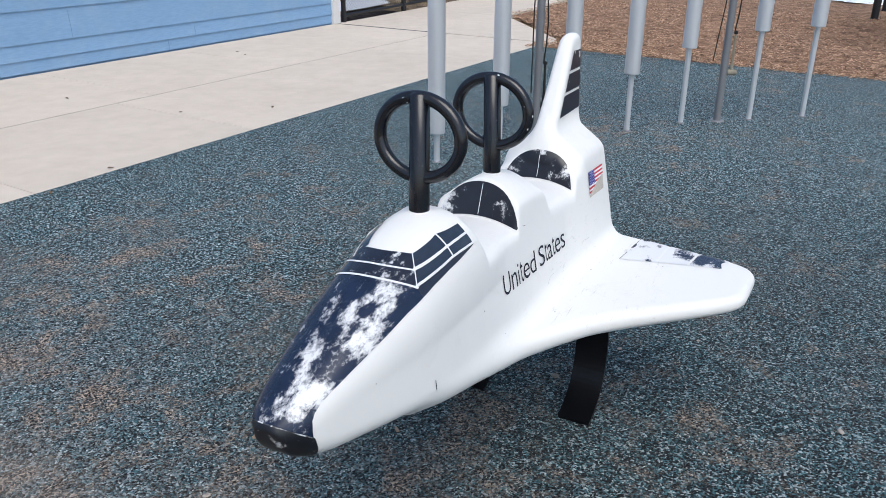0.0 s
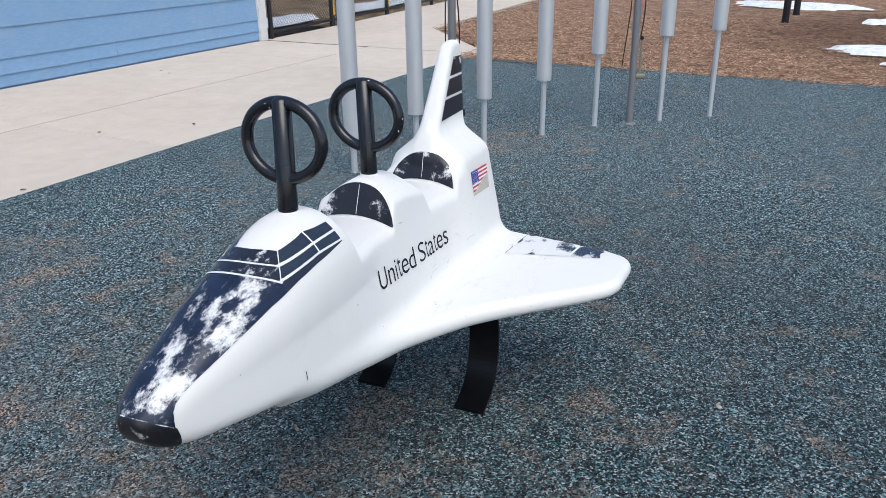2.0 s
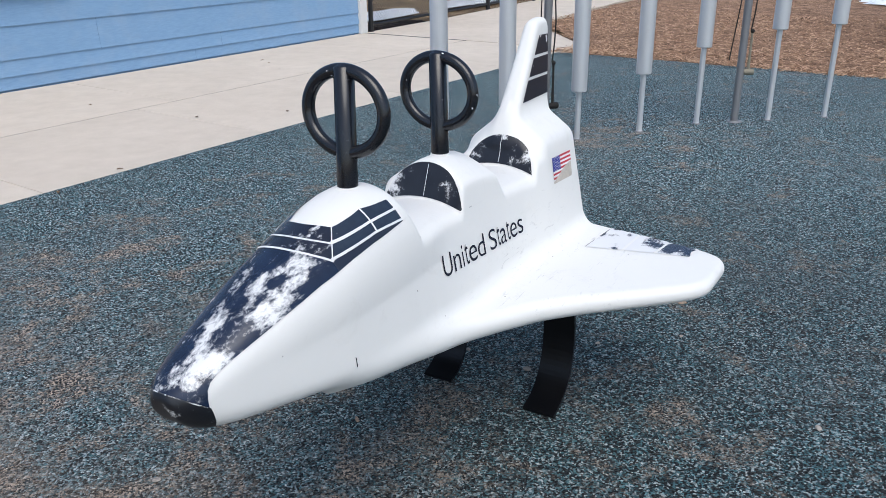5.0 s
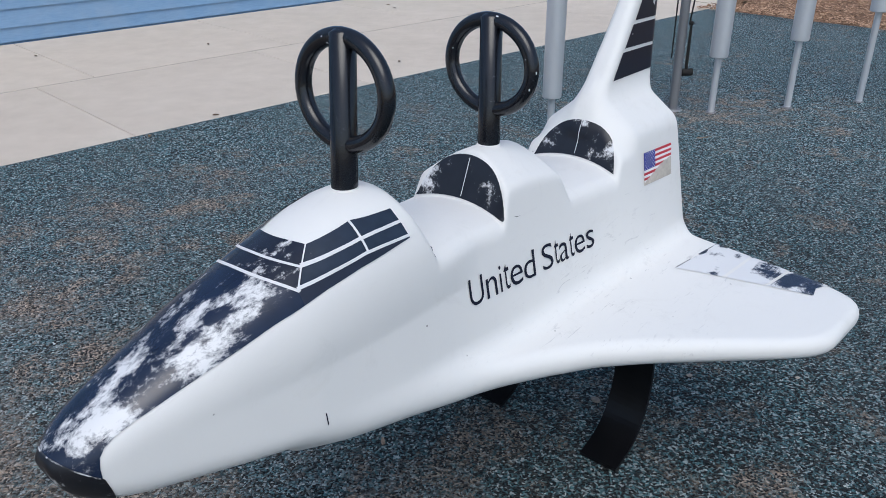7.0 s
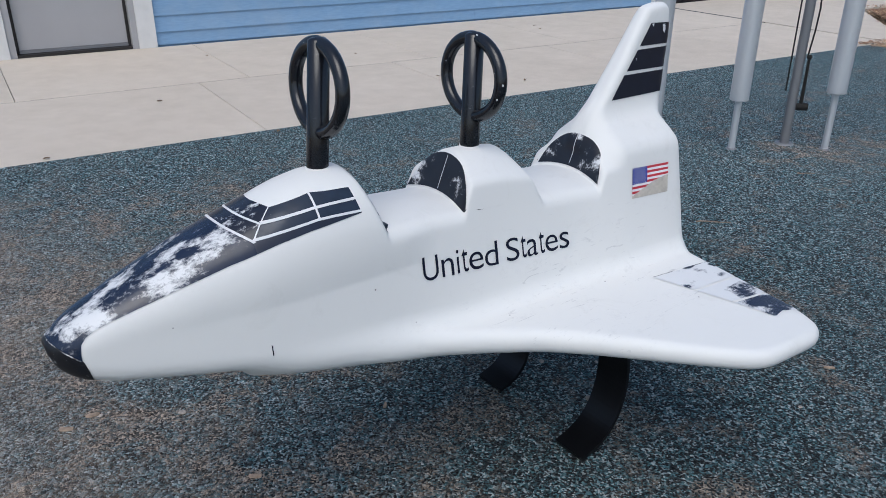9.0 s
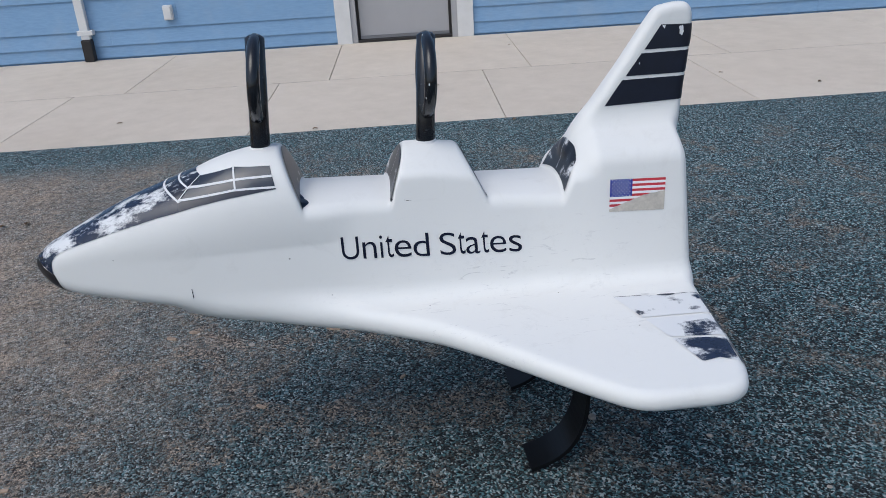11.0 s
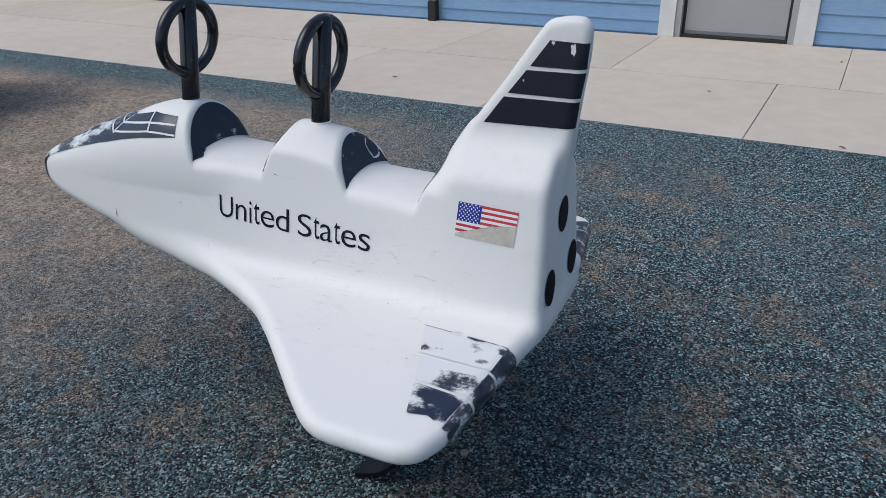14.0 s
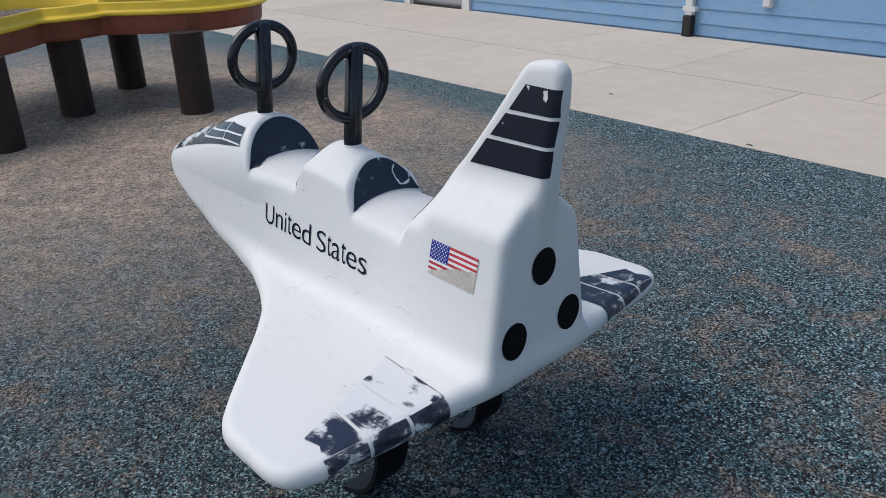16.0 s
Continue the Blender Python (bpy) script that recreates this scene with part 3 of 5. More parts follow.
G = 0.0022
for k in range(-10, 5):
    s0, s1 = 0.95 + 1.6 * k, min(0.95 + 1.6 * (k + 1), 8.435)
    if s1 - s0 > 0.3:
        pave([(s0 + G, WALL), (s1 - G, WALL), (s1 - G, -5.3565), (s0 + G, -5.3565)])
    s0, s1 = 0.56 + 1.6 * k, min(0.56 + 1.6 * (k + 1), 8.435)
    if s1 - s0 > 0.3:
        pave([(s0 + G, -5.3435), (s1 - G, -5.3435), (s1 - G, KERB), (s0 + G, KERB)])
pave([(8.485, WALL - 0.02), (10.5, -7.10), (10.5, -5.5), (8.80, -3.95), (8.70, KERB), (8.485, KERB)])
for s0, s1 in ((10.51, 12.6), (12.61, 14.7), (14.71, 16.8), (16.81, 18.9), (18.91, 21.0), (21.01, 26.0)):
    pave([(s0, -7.10 - (s0 - 10.5) * 0.10), (s1, -7.10 - (s1 - 10.5) * 0.10), (s1, path_edge(s1)), (s0, path_edge(s0))])
tagged(part("joint", site_bm(box(-16, 8.434, -5.3560, -5.3440, -0.07, -0.0025)), "gap"), "dark filled joint running along the concrete walkway", "joint", kind="structure")
bm = bmesh.new()
add_box(bm, 8.4355, 8.4845, WALL + 0.02, -5.36, -0.07, -0.001)
tagged(part("joint", site_bm(bm), "rubber_seal"), "open dark expansion joint across the concrete", "joint", kind="structure")

# ---- the building: thick blue wall with two door openings, lapped boards, trim ----
HIGH = 2.9
DOORS = ((1.09, 2.05), (-5.98, -4.92))


def wall_piece(name, s0, s1, z0=0.0, z1=HIGH):
    return part(name, site_bm(box(s0, s1, WALL - 0.20, WALL - 0.024, z0 - 0.05, z1)), "siding", building)


building = empty("wall_north", Matrix(), "long low building wall clad in blue lapped siding", "building wall", kind="structure")
for s0, s1 in ((-16, -5.98), (-4.92, 1.09), (2.05, 8.46)):
    wall_piece("core", s0, s1)
for s0, s1 in DOORS:
    wall_piece("lintel", s0, s1, 2.12, HIGH)
part("end_wall", site_bm(box(8.26, 8.46, WALL - 5.0, WALL - 0.20, -0.05, HIGH)), "siding", building)
part("roof", site_bm(box(-16.2, 8.6, WALL - 5.2, WALL + 0.12, HIGH, HIGH + 0.12, 0.02)), "roof", building)

LEVELS = [0.012, 0.125, 0.268, 0.553, 0.838, 1.123, 1.408, 1.693, 1.978, 2.263, 2.548, 2.833, HIGH]


def board(s0, s1, z0, z1, lean):
    """One lapped board: thicker at its foot."""
    bm = bmesh.new()
    prof = [(WALL - 0.024, z0), (WALL - 0.012 + lean, z0), (WALL - 0.010 + lean, z0 + 0.004), (WALL - 0.014, z1 + 0.002), (WALL - 0.024, z1 + 0.002)]
    ends = [[bm.verts.new((s, d, z)) for d, z in prof] for s in (s0, s1)]
    for k in range(5):
        bm.faces.new((ends[0][k], ends[0][(k + 1) % 5], ends[1][(k + 1) % 5], ends[1][k]))
    bm.faces.new(ends[0])
    bm.faces.new(ends[1][::-1])
    return part("siding_board", site_bm(bm), "siding", building)


for s0, s1 in ((-15.9, -6.14), (-4.76, 0.91), (2.24, 8.36)):
    for k, (z0, z1) in enumerate(zip(LEVELS, LEVELS[1:])):
        cut = s0 + (s1 - s0) * (0.62 if k % 2 else 0.38) + (1.1 if k % 3 == 0 else 0)
        for a, b in ((s0, cut - 0.001), (cut + 0.001, s1)):
            board(a, b, z0, z1, 0.010 if k else 0.002)


def trim_board(name, s0, s1, z0, z1, proud=0.03):
    return part(name, site_bm(box(s0, s1, WALL - 0.022, WALL + proud, z0, z1, 0.003)), "trim", building)


for s0, s1 in ((0.91, 1.055), (2.085, 2.24), (-6.14, -6.01), (-4.89, -4.76)):
    trim_board("door_trim", s0, s1, 0.0, 2.20)
for s0, s1 in ((0.91, 2.24), (-6.14, -4.76)):
    trim_board("head_trim", s0, s1, 2.202, 2.34)
trim_board("corner_trim", 8.362, 8.50, 0.0, HIGH - 0.01)
part("corner_return", site_bm(box(8.462, 8.50, WALL - 0.16, WALL - 0.024, 0.0, HIGH - 0.01, 0.003)), "trim", building)


def door(name, s0, s1):
    d = empty(name, Matrix(), "closed flush grey door with a dark threshold in white trim", "door", kind="structure")
    leaf_ = part("leaf", site_bm(box(s0 + 0.045, s1 - 0.045, WALL - 0.10, WALL - 0.055, 0.055, 2.08, 0.002)), "door", d)
    part("jamb", site_bm(box(s0 - 0.035, s0 + 0.018, WALL - 0.13, WALL + 0.012, 0.0, 2.118, 0.002)), "door", d)
    part("jamb", site_bm(box(s1 - 0.018, s1 + 0.035, WALL - 0.13, WALL + 0.012, 0.0, 2.118, 0.002)), "door", d)
    part("seal", site_bm(box(s0 + 0.019, s0 + 0.044, WALL - 0.11, WALL - 0.05, 0.03, 2.09)), "rubber_seal", d, "black door seal")
    part("seal", site_bm(box(s1 - 0.044, s1 - 0.019, WALL - 0.11, WALL - 0.05, 0.03, 2.09)), "rubber_seal", d, "black door seal")
    part("threshold", site_bm(box(s0 + 0.02, s1 - 0.02, WALL - 0.12, WALL + 0.004, 0.0, 0.024, 0.004)), "rubber_seal", d, "dark metal threshold")
    part("sweep", site_bm(box(s0 + 0.045, s1 - 0.045, WALL - 0.104, WALL - 0.048, 0.027, 0.054)), "pole", leaf_, "grey door sweep")
    part("handle", site_bm(tube([(s1 - 0.11, WALL - 0.055, 1.02), (s1 - 0.11, WALL - 0.005, 1.02), (s1 - 0.22, WALL - 0.005, 1.02)], 0.010)), "pole", leaf_, "grey lever handle")
    return d


door("door_1", *DOORS[0])
door("door_2", *DOORS[1])

window = empty("window_1", Matrix(), "window with a white painted sill and frame in the blue wall", "window", kind="structure")
part("window_sill", site_bm(box(3.05, 4.27, WALL - 0.02, WALL + 0.05, 0.80, 0.86, 0.004)), "trim", window)
for s0, s1, z0, z1 in ((3.10, 3.20, 0.862, 1.9), (4.12, 4.22, 0.862, 1.9), (3.10, 4.22, 1.902, 2.0)):
    part("window_frame", site_bm(box(s0, s1, WALL - 0.02, WALL + 0.03, z0, z1, 0.003)), "trim", window)
part("pane", site_bm(box(3.202, 4.118, WALL - 0.01, WALL + 0.004, 0.862, 1.90)), "rubber_seal", window, "dark glass pane")

# downspout with a black boot, vent and outlet box on the wall
spout = empty("downspout", Matrix(), "white metal downspout ending in a black drain boot", "downspout")
part("pipe", site_bm(box(-1.505, -1.425, WALL + 0.0, WALL + 0.062, 0.205, HIGH - 0.005, 0.008)), "trim", spout)
part("strap", site_bm(box(-1.53, -1.385, WALL - 0.001, WALL + 0.068, 0.245, 0.29, 0.003)), "trim", spout)
bm = box(-1.51, -1.415, WALL + 0.0, WALL + 0.085, 0.0, 0.204, 0.012)
part("boot", site_bm(bm), "rubber_seal", spout, "black plastic drain boot")
vent = empty("wall_vent", Matrix(), "small wall vent with a brown screen in a white frame", "vent")
part("screen", site_bm(box(-3.15, -3.03, WALL - 0.012, WALL + 0.012, 0.305, 0.435)), "gold", vent, "brown mesh screen")
for s0, s1, z0, z1 in ((-3.172, -3.15, 0.285, 0.457), (-3.03, -3.008, 0.285, 0.457), (-3.149, -3.031, 0.285, 0.304), (-3.149, -3.031, 0.436, 0.457)):
    part("frame", site_bm(box(s0, s1, WALL - 0.012, WALL + 0.024, z0, z1, 0.002)), "trim", vent)
outlet = empty("outlet_box", Matrix(), "white weatherproof outlet box on the blue wall", "outlet")
part("body", site_bm(box(-0.70, -0.615, WALL - 0.012, WALL + 0.045, 0.335, 0.47, 0.008)), "trim", outlet)
part("cover", site_bm(box(-0.692, -0.623, WALL + 0.0455, WALL + 0.062, 0.345, 0.46, 0.006)), "trim", outlet)
part("back_plate", site_bm(box(-0.73, -0.585, WALL - 0.012, WALL - 0.002, 0.325, 0.49, 0.003)), "siding", outlet)

# ---- chain-link fence at the building's corner ----
fence = empty("fence", Matrix(), "black chain-link fence with black posts and rails", "fence")
FENCE_H = 1.25


def fence_d(s):
    return -7.0 - max(0, s - 8.6) * 0.075


for s in (8.62, 10.2, 12.02, 13.9, 15.8):
    part("post", site_bm(tube([(s, fence_d(s), -0.05), (s, fence_d(s), FENCE_H + 0.06)], 0.032, 14)), "black", fence)
for s0, s1 in ((8.62, 10.2), (10.2, 12.02), (12.02, 13.9), (13.9, 15.8)):
    for z in (0.09, FENCE_H):
        part("rail", site_bm(tube([(s0, fence_d(s0), z), (s1, fence_d(s1), z)], 0.020, 10)), "black", fence)
    bm = bmesh.new()
    long, PITCH = s1 - s0, 0.062
    for sign in (1, -1):
        k = -FENCE_H
        while k < long + FENCE_H:
            pts = []
            for x0, z0 in ((k, 0.09), (k + sign * (FENCE_H - 0.09), FENCE_H)):
                pts.append((x0, z0))
            (x0, z0), (x1, z1) = sorted(pts)
            a, b = max(0.0, x0), min(long, x1)
            if b > a:
                f = lambda x: z0 + (z1 - z0) * (x - x0) / (x1 - x0)
                add_tube(bm, [(s0 + a, fence_d(s0 + a) + 0.003 * sign, f(a)), (s0 + b, fence_d(s0 + b) + 0.003 * sign, f(b))], 0.0030, 4, cap=False)
            k += PITCH
    tagged(part("mesh", site_bm(bm), "wire", fence), "black chain-link wire mesh", kind="stuff")
for s in (10.27, 12.09):
    sleeve = empty("bollard", Matrix(), "slim yellow sleeve standing against a black fence post", "bollard", "yellow sleeves")
    d = fence_d(s) - 0.02
    part("foot", site_bm(tube([(s, d, -0.04), (s, d, 0.16)], 0.030, 12)), "black", sleeve, "black foot")
    part("sleeve", site_bm(tube([(s, d, 0.161), (s, d, 1.1)], 0.034, 12)), "post_yellow", sleeve)
    part("cap", site_bm(tube([(s, d, 1.101), (s, d, 1.12)], [0.036, 0.02], 12)), "black", sleeve)
bm = bmesh.new()
for i in range(14):
    for j in range(6):
        s, d = 8.56 + i * 0.12, -7.62 + j * 0.108
        bm.verts.new((s, d + 0.04 * wobble(s, d, 3, 6), -0.02 + (0.035 + 0.03 * wobble(s, d, 4, 7)) * (0 < i < 13 and 0 < j < 5)))
bm.verts.ensure_lookup_table()
for i in range(13):
    for j in range(5):
        bm.faces.new([bm.verts[q] for q in (i * 6 + j, i * 6 + j + 1, i * 6 + j + 7, i * 6 + j + 6)])
tagged(part("planting_bed", site_bm(bm), "wet_mulch", smooth=True), "strip of dark wet mulch behind the fence", "mulch", kind="structure")

for s, d in ((12.81, -0.92), (14.15, -0.89)):
    p = empty("black_post", Matrix(), "round black steel post standing in the mulch", "post", "black posts")
    part("shaft", site_bm(tube([(s, d, -0.05), (s, d, 2.3)], 0.050, 18)), "black", p)
    part("collar", site_bm(tube([(s, d, 0.0), (s, d, 0.03)], 0.062, 18)), "black", p)

# ---- standing chimes ----
CHIMES = ((-0.064, 4.49, 0.175), (0.324, 4.80, 0.272), (0.785, 5.035, 0.313), (1.22, 5.24, 0.385), (1.65, 5.47, 0.52), (2.17, 5.58, 0.62), (2.59, 5.67, 0.64))


def chime(x, y, low, k):
    c = empty("chime", Matrix.Translation((x, y, 0)), "tall brushed aluminium chime tube on a thin steel stem", "chime", "standing chimes")
    high = 2.35 - 0.12 * k
    bm = tube([(0, 0, low), (0, 0, low + 0.004), (0, 0, high - 0.004), (0, 0, high)], [0.047, 0.050, 0.050, 0.047], 32)
    part("tube", bm, "alloy", c, smooth=False)
    part("stem", tube([(0, 0, -0.04), (0, 0, low + 0.002)], 0.0185, 18), "alloy", c)
    part("collar", tube([(0, 0, 0.0), (0, 0, 0.006)], [0.030, 0.026], 18), "pole", c)
    return c


for k, (x, y, low) in enumerate(CHIMES):
    chime(x, y, low, k)


def mallet_pole(x, y, lean, reach, low, ink, slack):
    p = empty("mallet_pole", Matrix.Translation((x, y, 0)), "weathered grey steel pole with a corded mallet beside the chimes", "pole", "mallet poles")
    part("shaft", tube([(0, 0, -0.04), (0, 0, 2.2)], 0.0255, 20), "pole", p)
    part("foot", tube([(0, 0, 0.0), (0, 0, 0.008)], [0.05, 0.045], 20), "pole", p)
    ax, ay = lean
    cord = [(0.03 * ax, 0.03 * ay, 1.75)] + [(ax * (0.045 + 0.012 * math.sin(i * 1.1)), ay * (0.045 + 0.012 * math.sin(i * 1.1)), 1.6 - i * (1.6 - 0.275 - low) / 9) for i in range(10)]
    part("cord", tube(cord, 0.0045, 8), "cord", p, "black hanging cord")
    knot = bmesh.new()
    bmesh.ops.create_uvsphere(knot, u_segments=10, v_segments=8, radius=0.014, matrix=Matrix.Translation((ax * 0.05, ay * 0.05, 0.27 + low)))
    part("knot", knot, "cord", p)
    part("mallet_handle", tube([(ax * 0.05, ay * 0.05, 0.26 + low), (ax * 0.052, ay * 0.052, low + 0.015)], [0.007, 0.010], 10), ink, p, "weathered mallet handle")
    part("mallet_head", tube([(ax * 0.022, ay * 0.022, low), (ax * 0.026, ay * 0.026, low), (ax * 0.088, ay * 0.088, low), (ax * 0.092, ay * 0.092, low)], [0.014, 0.021, 0.021, 0.014], 14), ink, p, "weathered rubber mallet head")
    loop = [(-ax * 0.036, -ay * 0.036, 1.7), (-ax * 0.040, -ay * 0.040, 1.2), (-ax * 0.048, -ay * 0.048, 0.8), (-ax * slack, -ay * slack, reach)]
    part("tail_cord", tube(loop, 0.004, 8), "cord", p, "loose end of black cord")
    return p


mallet_pole(1.925, 5.53, (0.95, -0.1), 0.42, 0.345, "mallet", 0.085)
mallet_pole(0.575, 5.04, (0.9, 0.35), 0.30, 0.215, "cord", 0.045)

# ---- the shuttle's shape: local a runs aft, p to port, z up from the ground ----
def smin(x, y, k):
    h = np.clip(0.5 + 0.5 * (y - x) / k, 0, 1)
    return y + (x - y) * h - k * h * (1 - h)


def smax(x, y, k):
    return -smin(-x, -y, k)


def profile(stations, values, soft=0.012):
    """A smooth curve through stations along the hull."""
    grid = np.linspace(-0.62, 1.08, 851)
    line = np.interp(grid, stations, values)
    n = max(1, int(soft * 3 / 0.002))
    bell = np.exp(-0.5 * (np.arange(-n, n + 1) * 0.002 / soft) ** 2)
    line = np.convolve(np.pad(line, n, mode="edge"), bell / bell.sum(), mode="valid")
    return lambda a: np.interp(a, grid, line)


def poly_distance(x, y, poly):
    """Signed distance to a polygon in the plane, negative inside."""
    best, inside = None, None
    for (x0, y0), (x1, y1) in zip(poly, poly[1:] + poly[:1]):
        ex, ey = x1 - x0, y1 - y0
        t = np.clip(((x - x0) * ex + (y - y0) * ey) / (ex * ex + ey * ey), 0, 1)
        d2 = (x - x0 - t * ex) ** 2 + (y - y0 - t * ey) ** 2
        cross = ((y0 > y) != (y1 > y)) & (x < x0 + (y - y0) * ex / (ey if ey else 1e-9))
        best = d2 if best is None else np.minimum(best, d2)
        inside = cross if inside is None else inside ^ cross
    return np.sqrt(best) * np.where(inside, -1, 1)


def rounded(poly, reach, step=0.004):
    """The polygon with its corners drawn round: sampled evenly and smoothed along its run."""
    pts = []
    for (x0, y0), (x1, y1) in zip(poly, poly[1:] + poly[:1]):
        n = max(1, round(math.hypot(x1 - x0, y1 - y0) / step))
        pts += [(x0 + (x1 - x0) * k / n, y0 + (y1 - y0) * k / n) for k in range(n)]
    q, n = np.array(pts), max(1, int(reach * 2.5 / step))
    bell = np.exp(-0.5 * (np.arange(-n, n + 1) * step / reach) ** 2)
    q = np.pad(q, ((n, n), (0, 0)), mode="wrap")
    q = np.stack([np.convolve(q[:, k], bell / bell.sum(), mode="valid") for k in (0, 1)], 1)
    return [tuple(v) for v in q[::2]]


def distance_table(poly, low, high, step=0.005):
    """Signed distance to a polygon, looked up on a fine grid."""
    xs, ys = np.arange(low[0], high[0] + step, step), np.arange(low[1], high[1] + step, step)
    table = poly_distance(xs[:, None], ys[None, :], poly)

    def value(x, y):
        u, v = np.clip((x - xs[0]) / step, 0, len(xs) - 1.001), np.clip((y - ys[0]) / step, 0, len(ys) - 1.001)
        m, n = u.astype(int), v.astype(int)
        u, v = u - m, v - n
        return (table[m, n] * (1 - u) + table[m + 1, n] * u) * (1 - v) + (table[m, n + 1] * (1 - u) + table[m + 1, n + 1] * u) * v

    return value


def plate(d2, across, half, r):
    """A plate with rounded rim: planform distance, height across it, half thickness."""
    u, v = d2 + r, np.abs(across) - half + r
    return np.minimum(np.maximum(u, v), 0) + np.sqrt(np.maximum(u, 0) ** 2 + np.maximum(v, 0) ** 2) - r


WIDE = profile([-0.53, -0.512, -0.50, -0.485, -0.46, -0.40, -0.30, -0.18, -0.05, 0.04, 0.12, 0.58, 0.67, 0.73, 1], [0.012, 0.033, 0.046, 0.056, 0.0655, 0.080, 0.102, 0.120, 0.127, 0.127, 0.1225, 0.1225, 0.130, 0.135, 0.137], 0.010)
ROOF = profile([-0.53, -0.51, -0.495, -0.45, -0.366, -0.286, -0.207, -0.148, -0.115, -0.077, -0.026, 0.05, 0.12, 0.22, 0.36, 0.44, 0.52, 0.66, 0.80], [0.590, 0.605, 0.619, 0.643, 0.681, 0.715, 0.742, 0.762, 0.775, 0.787, 0.797, 0.799, 0.797, 0.780, 0.779, 0.768, 0.753, 0.752, 0.756], 0.008)
ROUND = profile([0.0, 0.25], [2.35, 2.25], 0.03)
MID = profile([-0.52, -0.46, -0.3, 0], [0.572, 0.583, 0.595, 0.60])
KEEL = profile([-0.53, -0.505, -0.487, -0.47, -0.43, -0.30, -0.19, -0.10, 0.10, 0.30, 0.75, 0.95], [0.556, 0.542, 0.529, 0.521, 0.509, 0.489, 0.470, 0.451, 0.42, 0.402, 0.406, 0.424], 0.008)
SLOPE = profile([-0.5, -0.2, 0.1], [0.0, 0.06, 0.15])
SEAT = profile([0.05, 0.28, 0.48, 0.66], [0.703, 0.690, 0.678, 0.669], 0.03)
WING_Z = profile([-0.2, -0.10, 0.05, 0.25, 0.6, 1.0], [0.474, 0.468, 0.450, 0.429, 0.424, 0.421], 0.03)
WING = [(-0.24, 0), (-0.22, 0.085), (-0.14, 0.116), (0, 0.143), (0.13, 0.182), (0.25, 0.232), (0.34, 0.285), (0.42, 0.355), (0.50, 0.435), (0.58, 0.516),
        (0.645, 0.576), (0.685, 0.596), (0.84, 0.602), (0.878, 0.584), (0.902, 0.525), (0.938, 0.23), (0.952, 0.12), (0.952, 0)]
FIN = [(0.685, 0.72), (0.735, 0.805), (0.812, 0.909), (0.874, 1.0), (0.896, 1.03), (0.935, 1.037), (0.966, 1.037), (0.981, 1.02), (0.980, 0.965), (0.966, 0.864), (0.958, 0.78), (0.93, 0.66)]


WING_OUT = distance_table(rounded([(a, -q) for a, q in WING[:0:-1]][:-1] + WING[1:], 0.017), (-0.75, -0.1), (1.2, 0.85))
FIN_OUT = distance_table(rounded(FIN, 0.008), (-0.75, 0.25), (1.2, 1.25))


def arch(ap, z, w, mid, top, n):
    r = (np.abs(ap / w) ** n + np.abs(np.maximum(z - mid, 0) / (top - mid)) ** n) ** (1 / n)
    return (r - 1) * np.minimum(w, top - mid) * 0.95


HEEL = radians(1.8)  # the rider sits a little heeled to starboard


def hull_f(a, p, z):
    p, z = p * math.cos(HEEL) + (z - 0.70) * math.sin(HEEL), (z - 0.70) * math.cos(HEEL) - p * math.sin(HEEL) + 0.70
    q = np.sqrt((p - 0.005 * np.clip((z - 0.60) / 0.1, 0, 1) * np.clip((0.62 - a) / 0.08, 0, 1)) ** 2 + 1e-6)
    ap = np.sqrt(p * p + 1e-6)
    side = ap - (WIDE(a) + SLOPE(a) * (0.6 - z))
    keel = KEEL(a) - z
    # nose, cabin and hump under one running roof line
    closed = np.where(z > MID(a), arch(q, z, WIDE(a), MID(a), ROOF(a), ROUND(a)), q - WIDE(a) - SLOPE(a) * (MID(a) - z))
    closed = np.maximum(closed, -0.520 - a)
    # the middle hump: upright sides, a crease, then a low vault
    vault = smax(side, (z - ROOF(a) + 0.86 * (np.sqrt(q * q + 0.0025) - 0.05)) * 0.74, 0.008)
    k = np.clip((a - 0.13) / 0.06, 0, 1)
    closed = closed * (1 - k) + vault * k
    # tail block with sloping shoulders
    tail = smax(side, (z + 0.78 * ap - 0.816) / 1.268, 0.014)
    tail = smax(tail, a - 0.943 - (0.7 - z) * 0.03, 0.024)
    k = np.clip((a - 0.68) / 0.07, 0, 1)
    k = k * k * (3 - 2 * k)
    closed = closed * (1 - k) + tail * k
    # two saddles cut out between leaning faces
    one = np.minimum(a - 0.043 - (0.795 - z) * 0.32, 0.28 + (z - 0.7) * 0.4 - a) * 0.94
    two = np.minimum(a - 0.437 - (0.765 - z) * 0.45, 0.662 + (z - 0.66) * 0.44 - a) * 0.92
    f = smax(smax(closed, one, 0.009), two, 0.011)
    low = smax(closed, (z - SEAT(a) + 1.6 * p * p) * 0.95, 0.022)
    low = smax(low, np.maximum(-0.02 - a, a - 0.75), 0.02)
    f = smax(np.minimum(f, low), keel, 0.045)
    fin = plate(FIN_OUT(a + 0 * z, z + 0 * a), p, 0.032 - 0.045 * np.clip(z - 0.78, 0, 0.3), 0.017)
    thin = np.clip((ap - 0.20) / 0.31, 0, 1.3)
    wing = plate(WING_OUT(a + 0 * ap, ap + 0.008 + 0 * a), z - WING_Z(a) + 0.030 * ap + 0.0055 * thin, 0.029 - 0.006 * thin, 0.0275 - 0.006 * thin)
    f = smin(f, fin, 0.022)
    return smin(f, wing, 0.040)


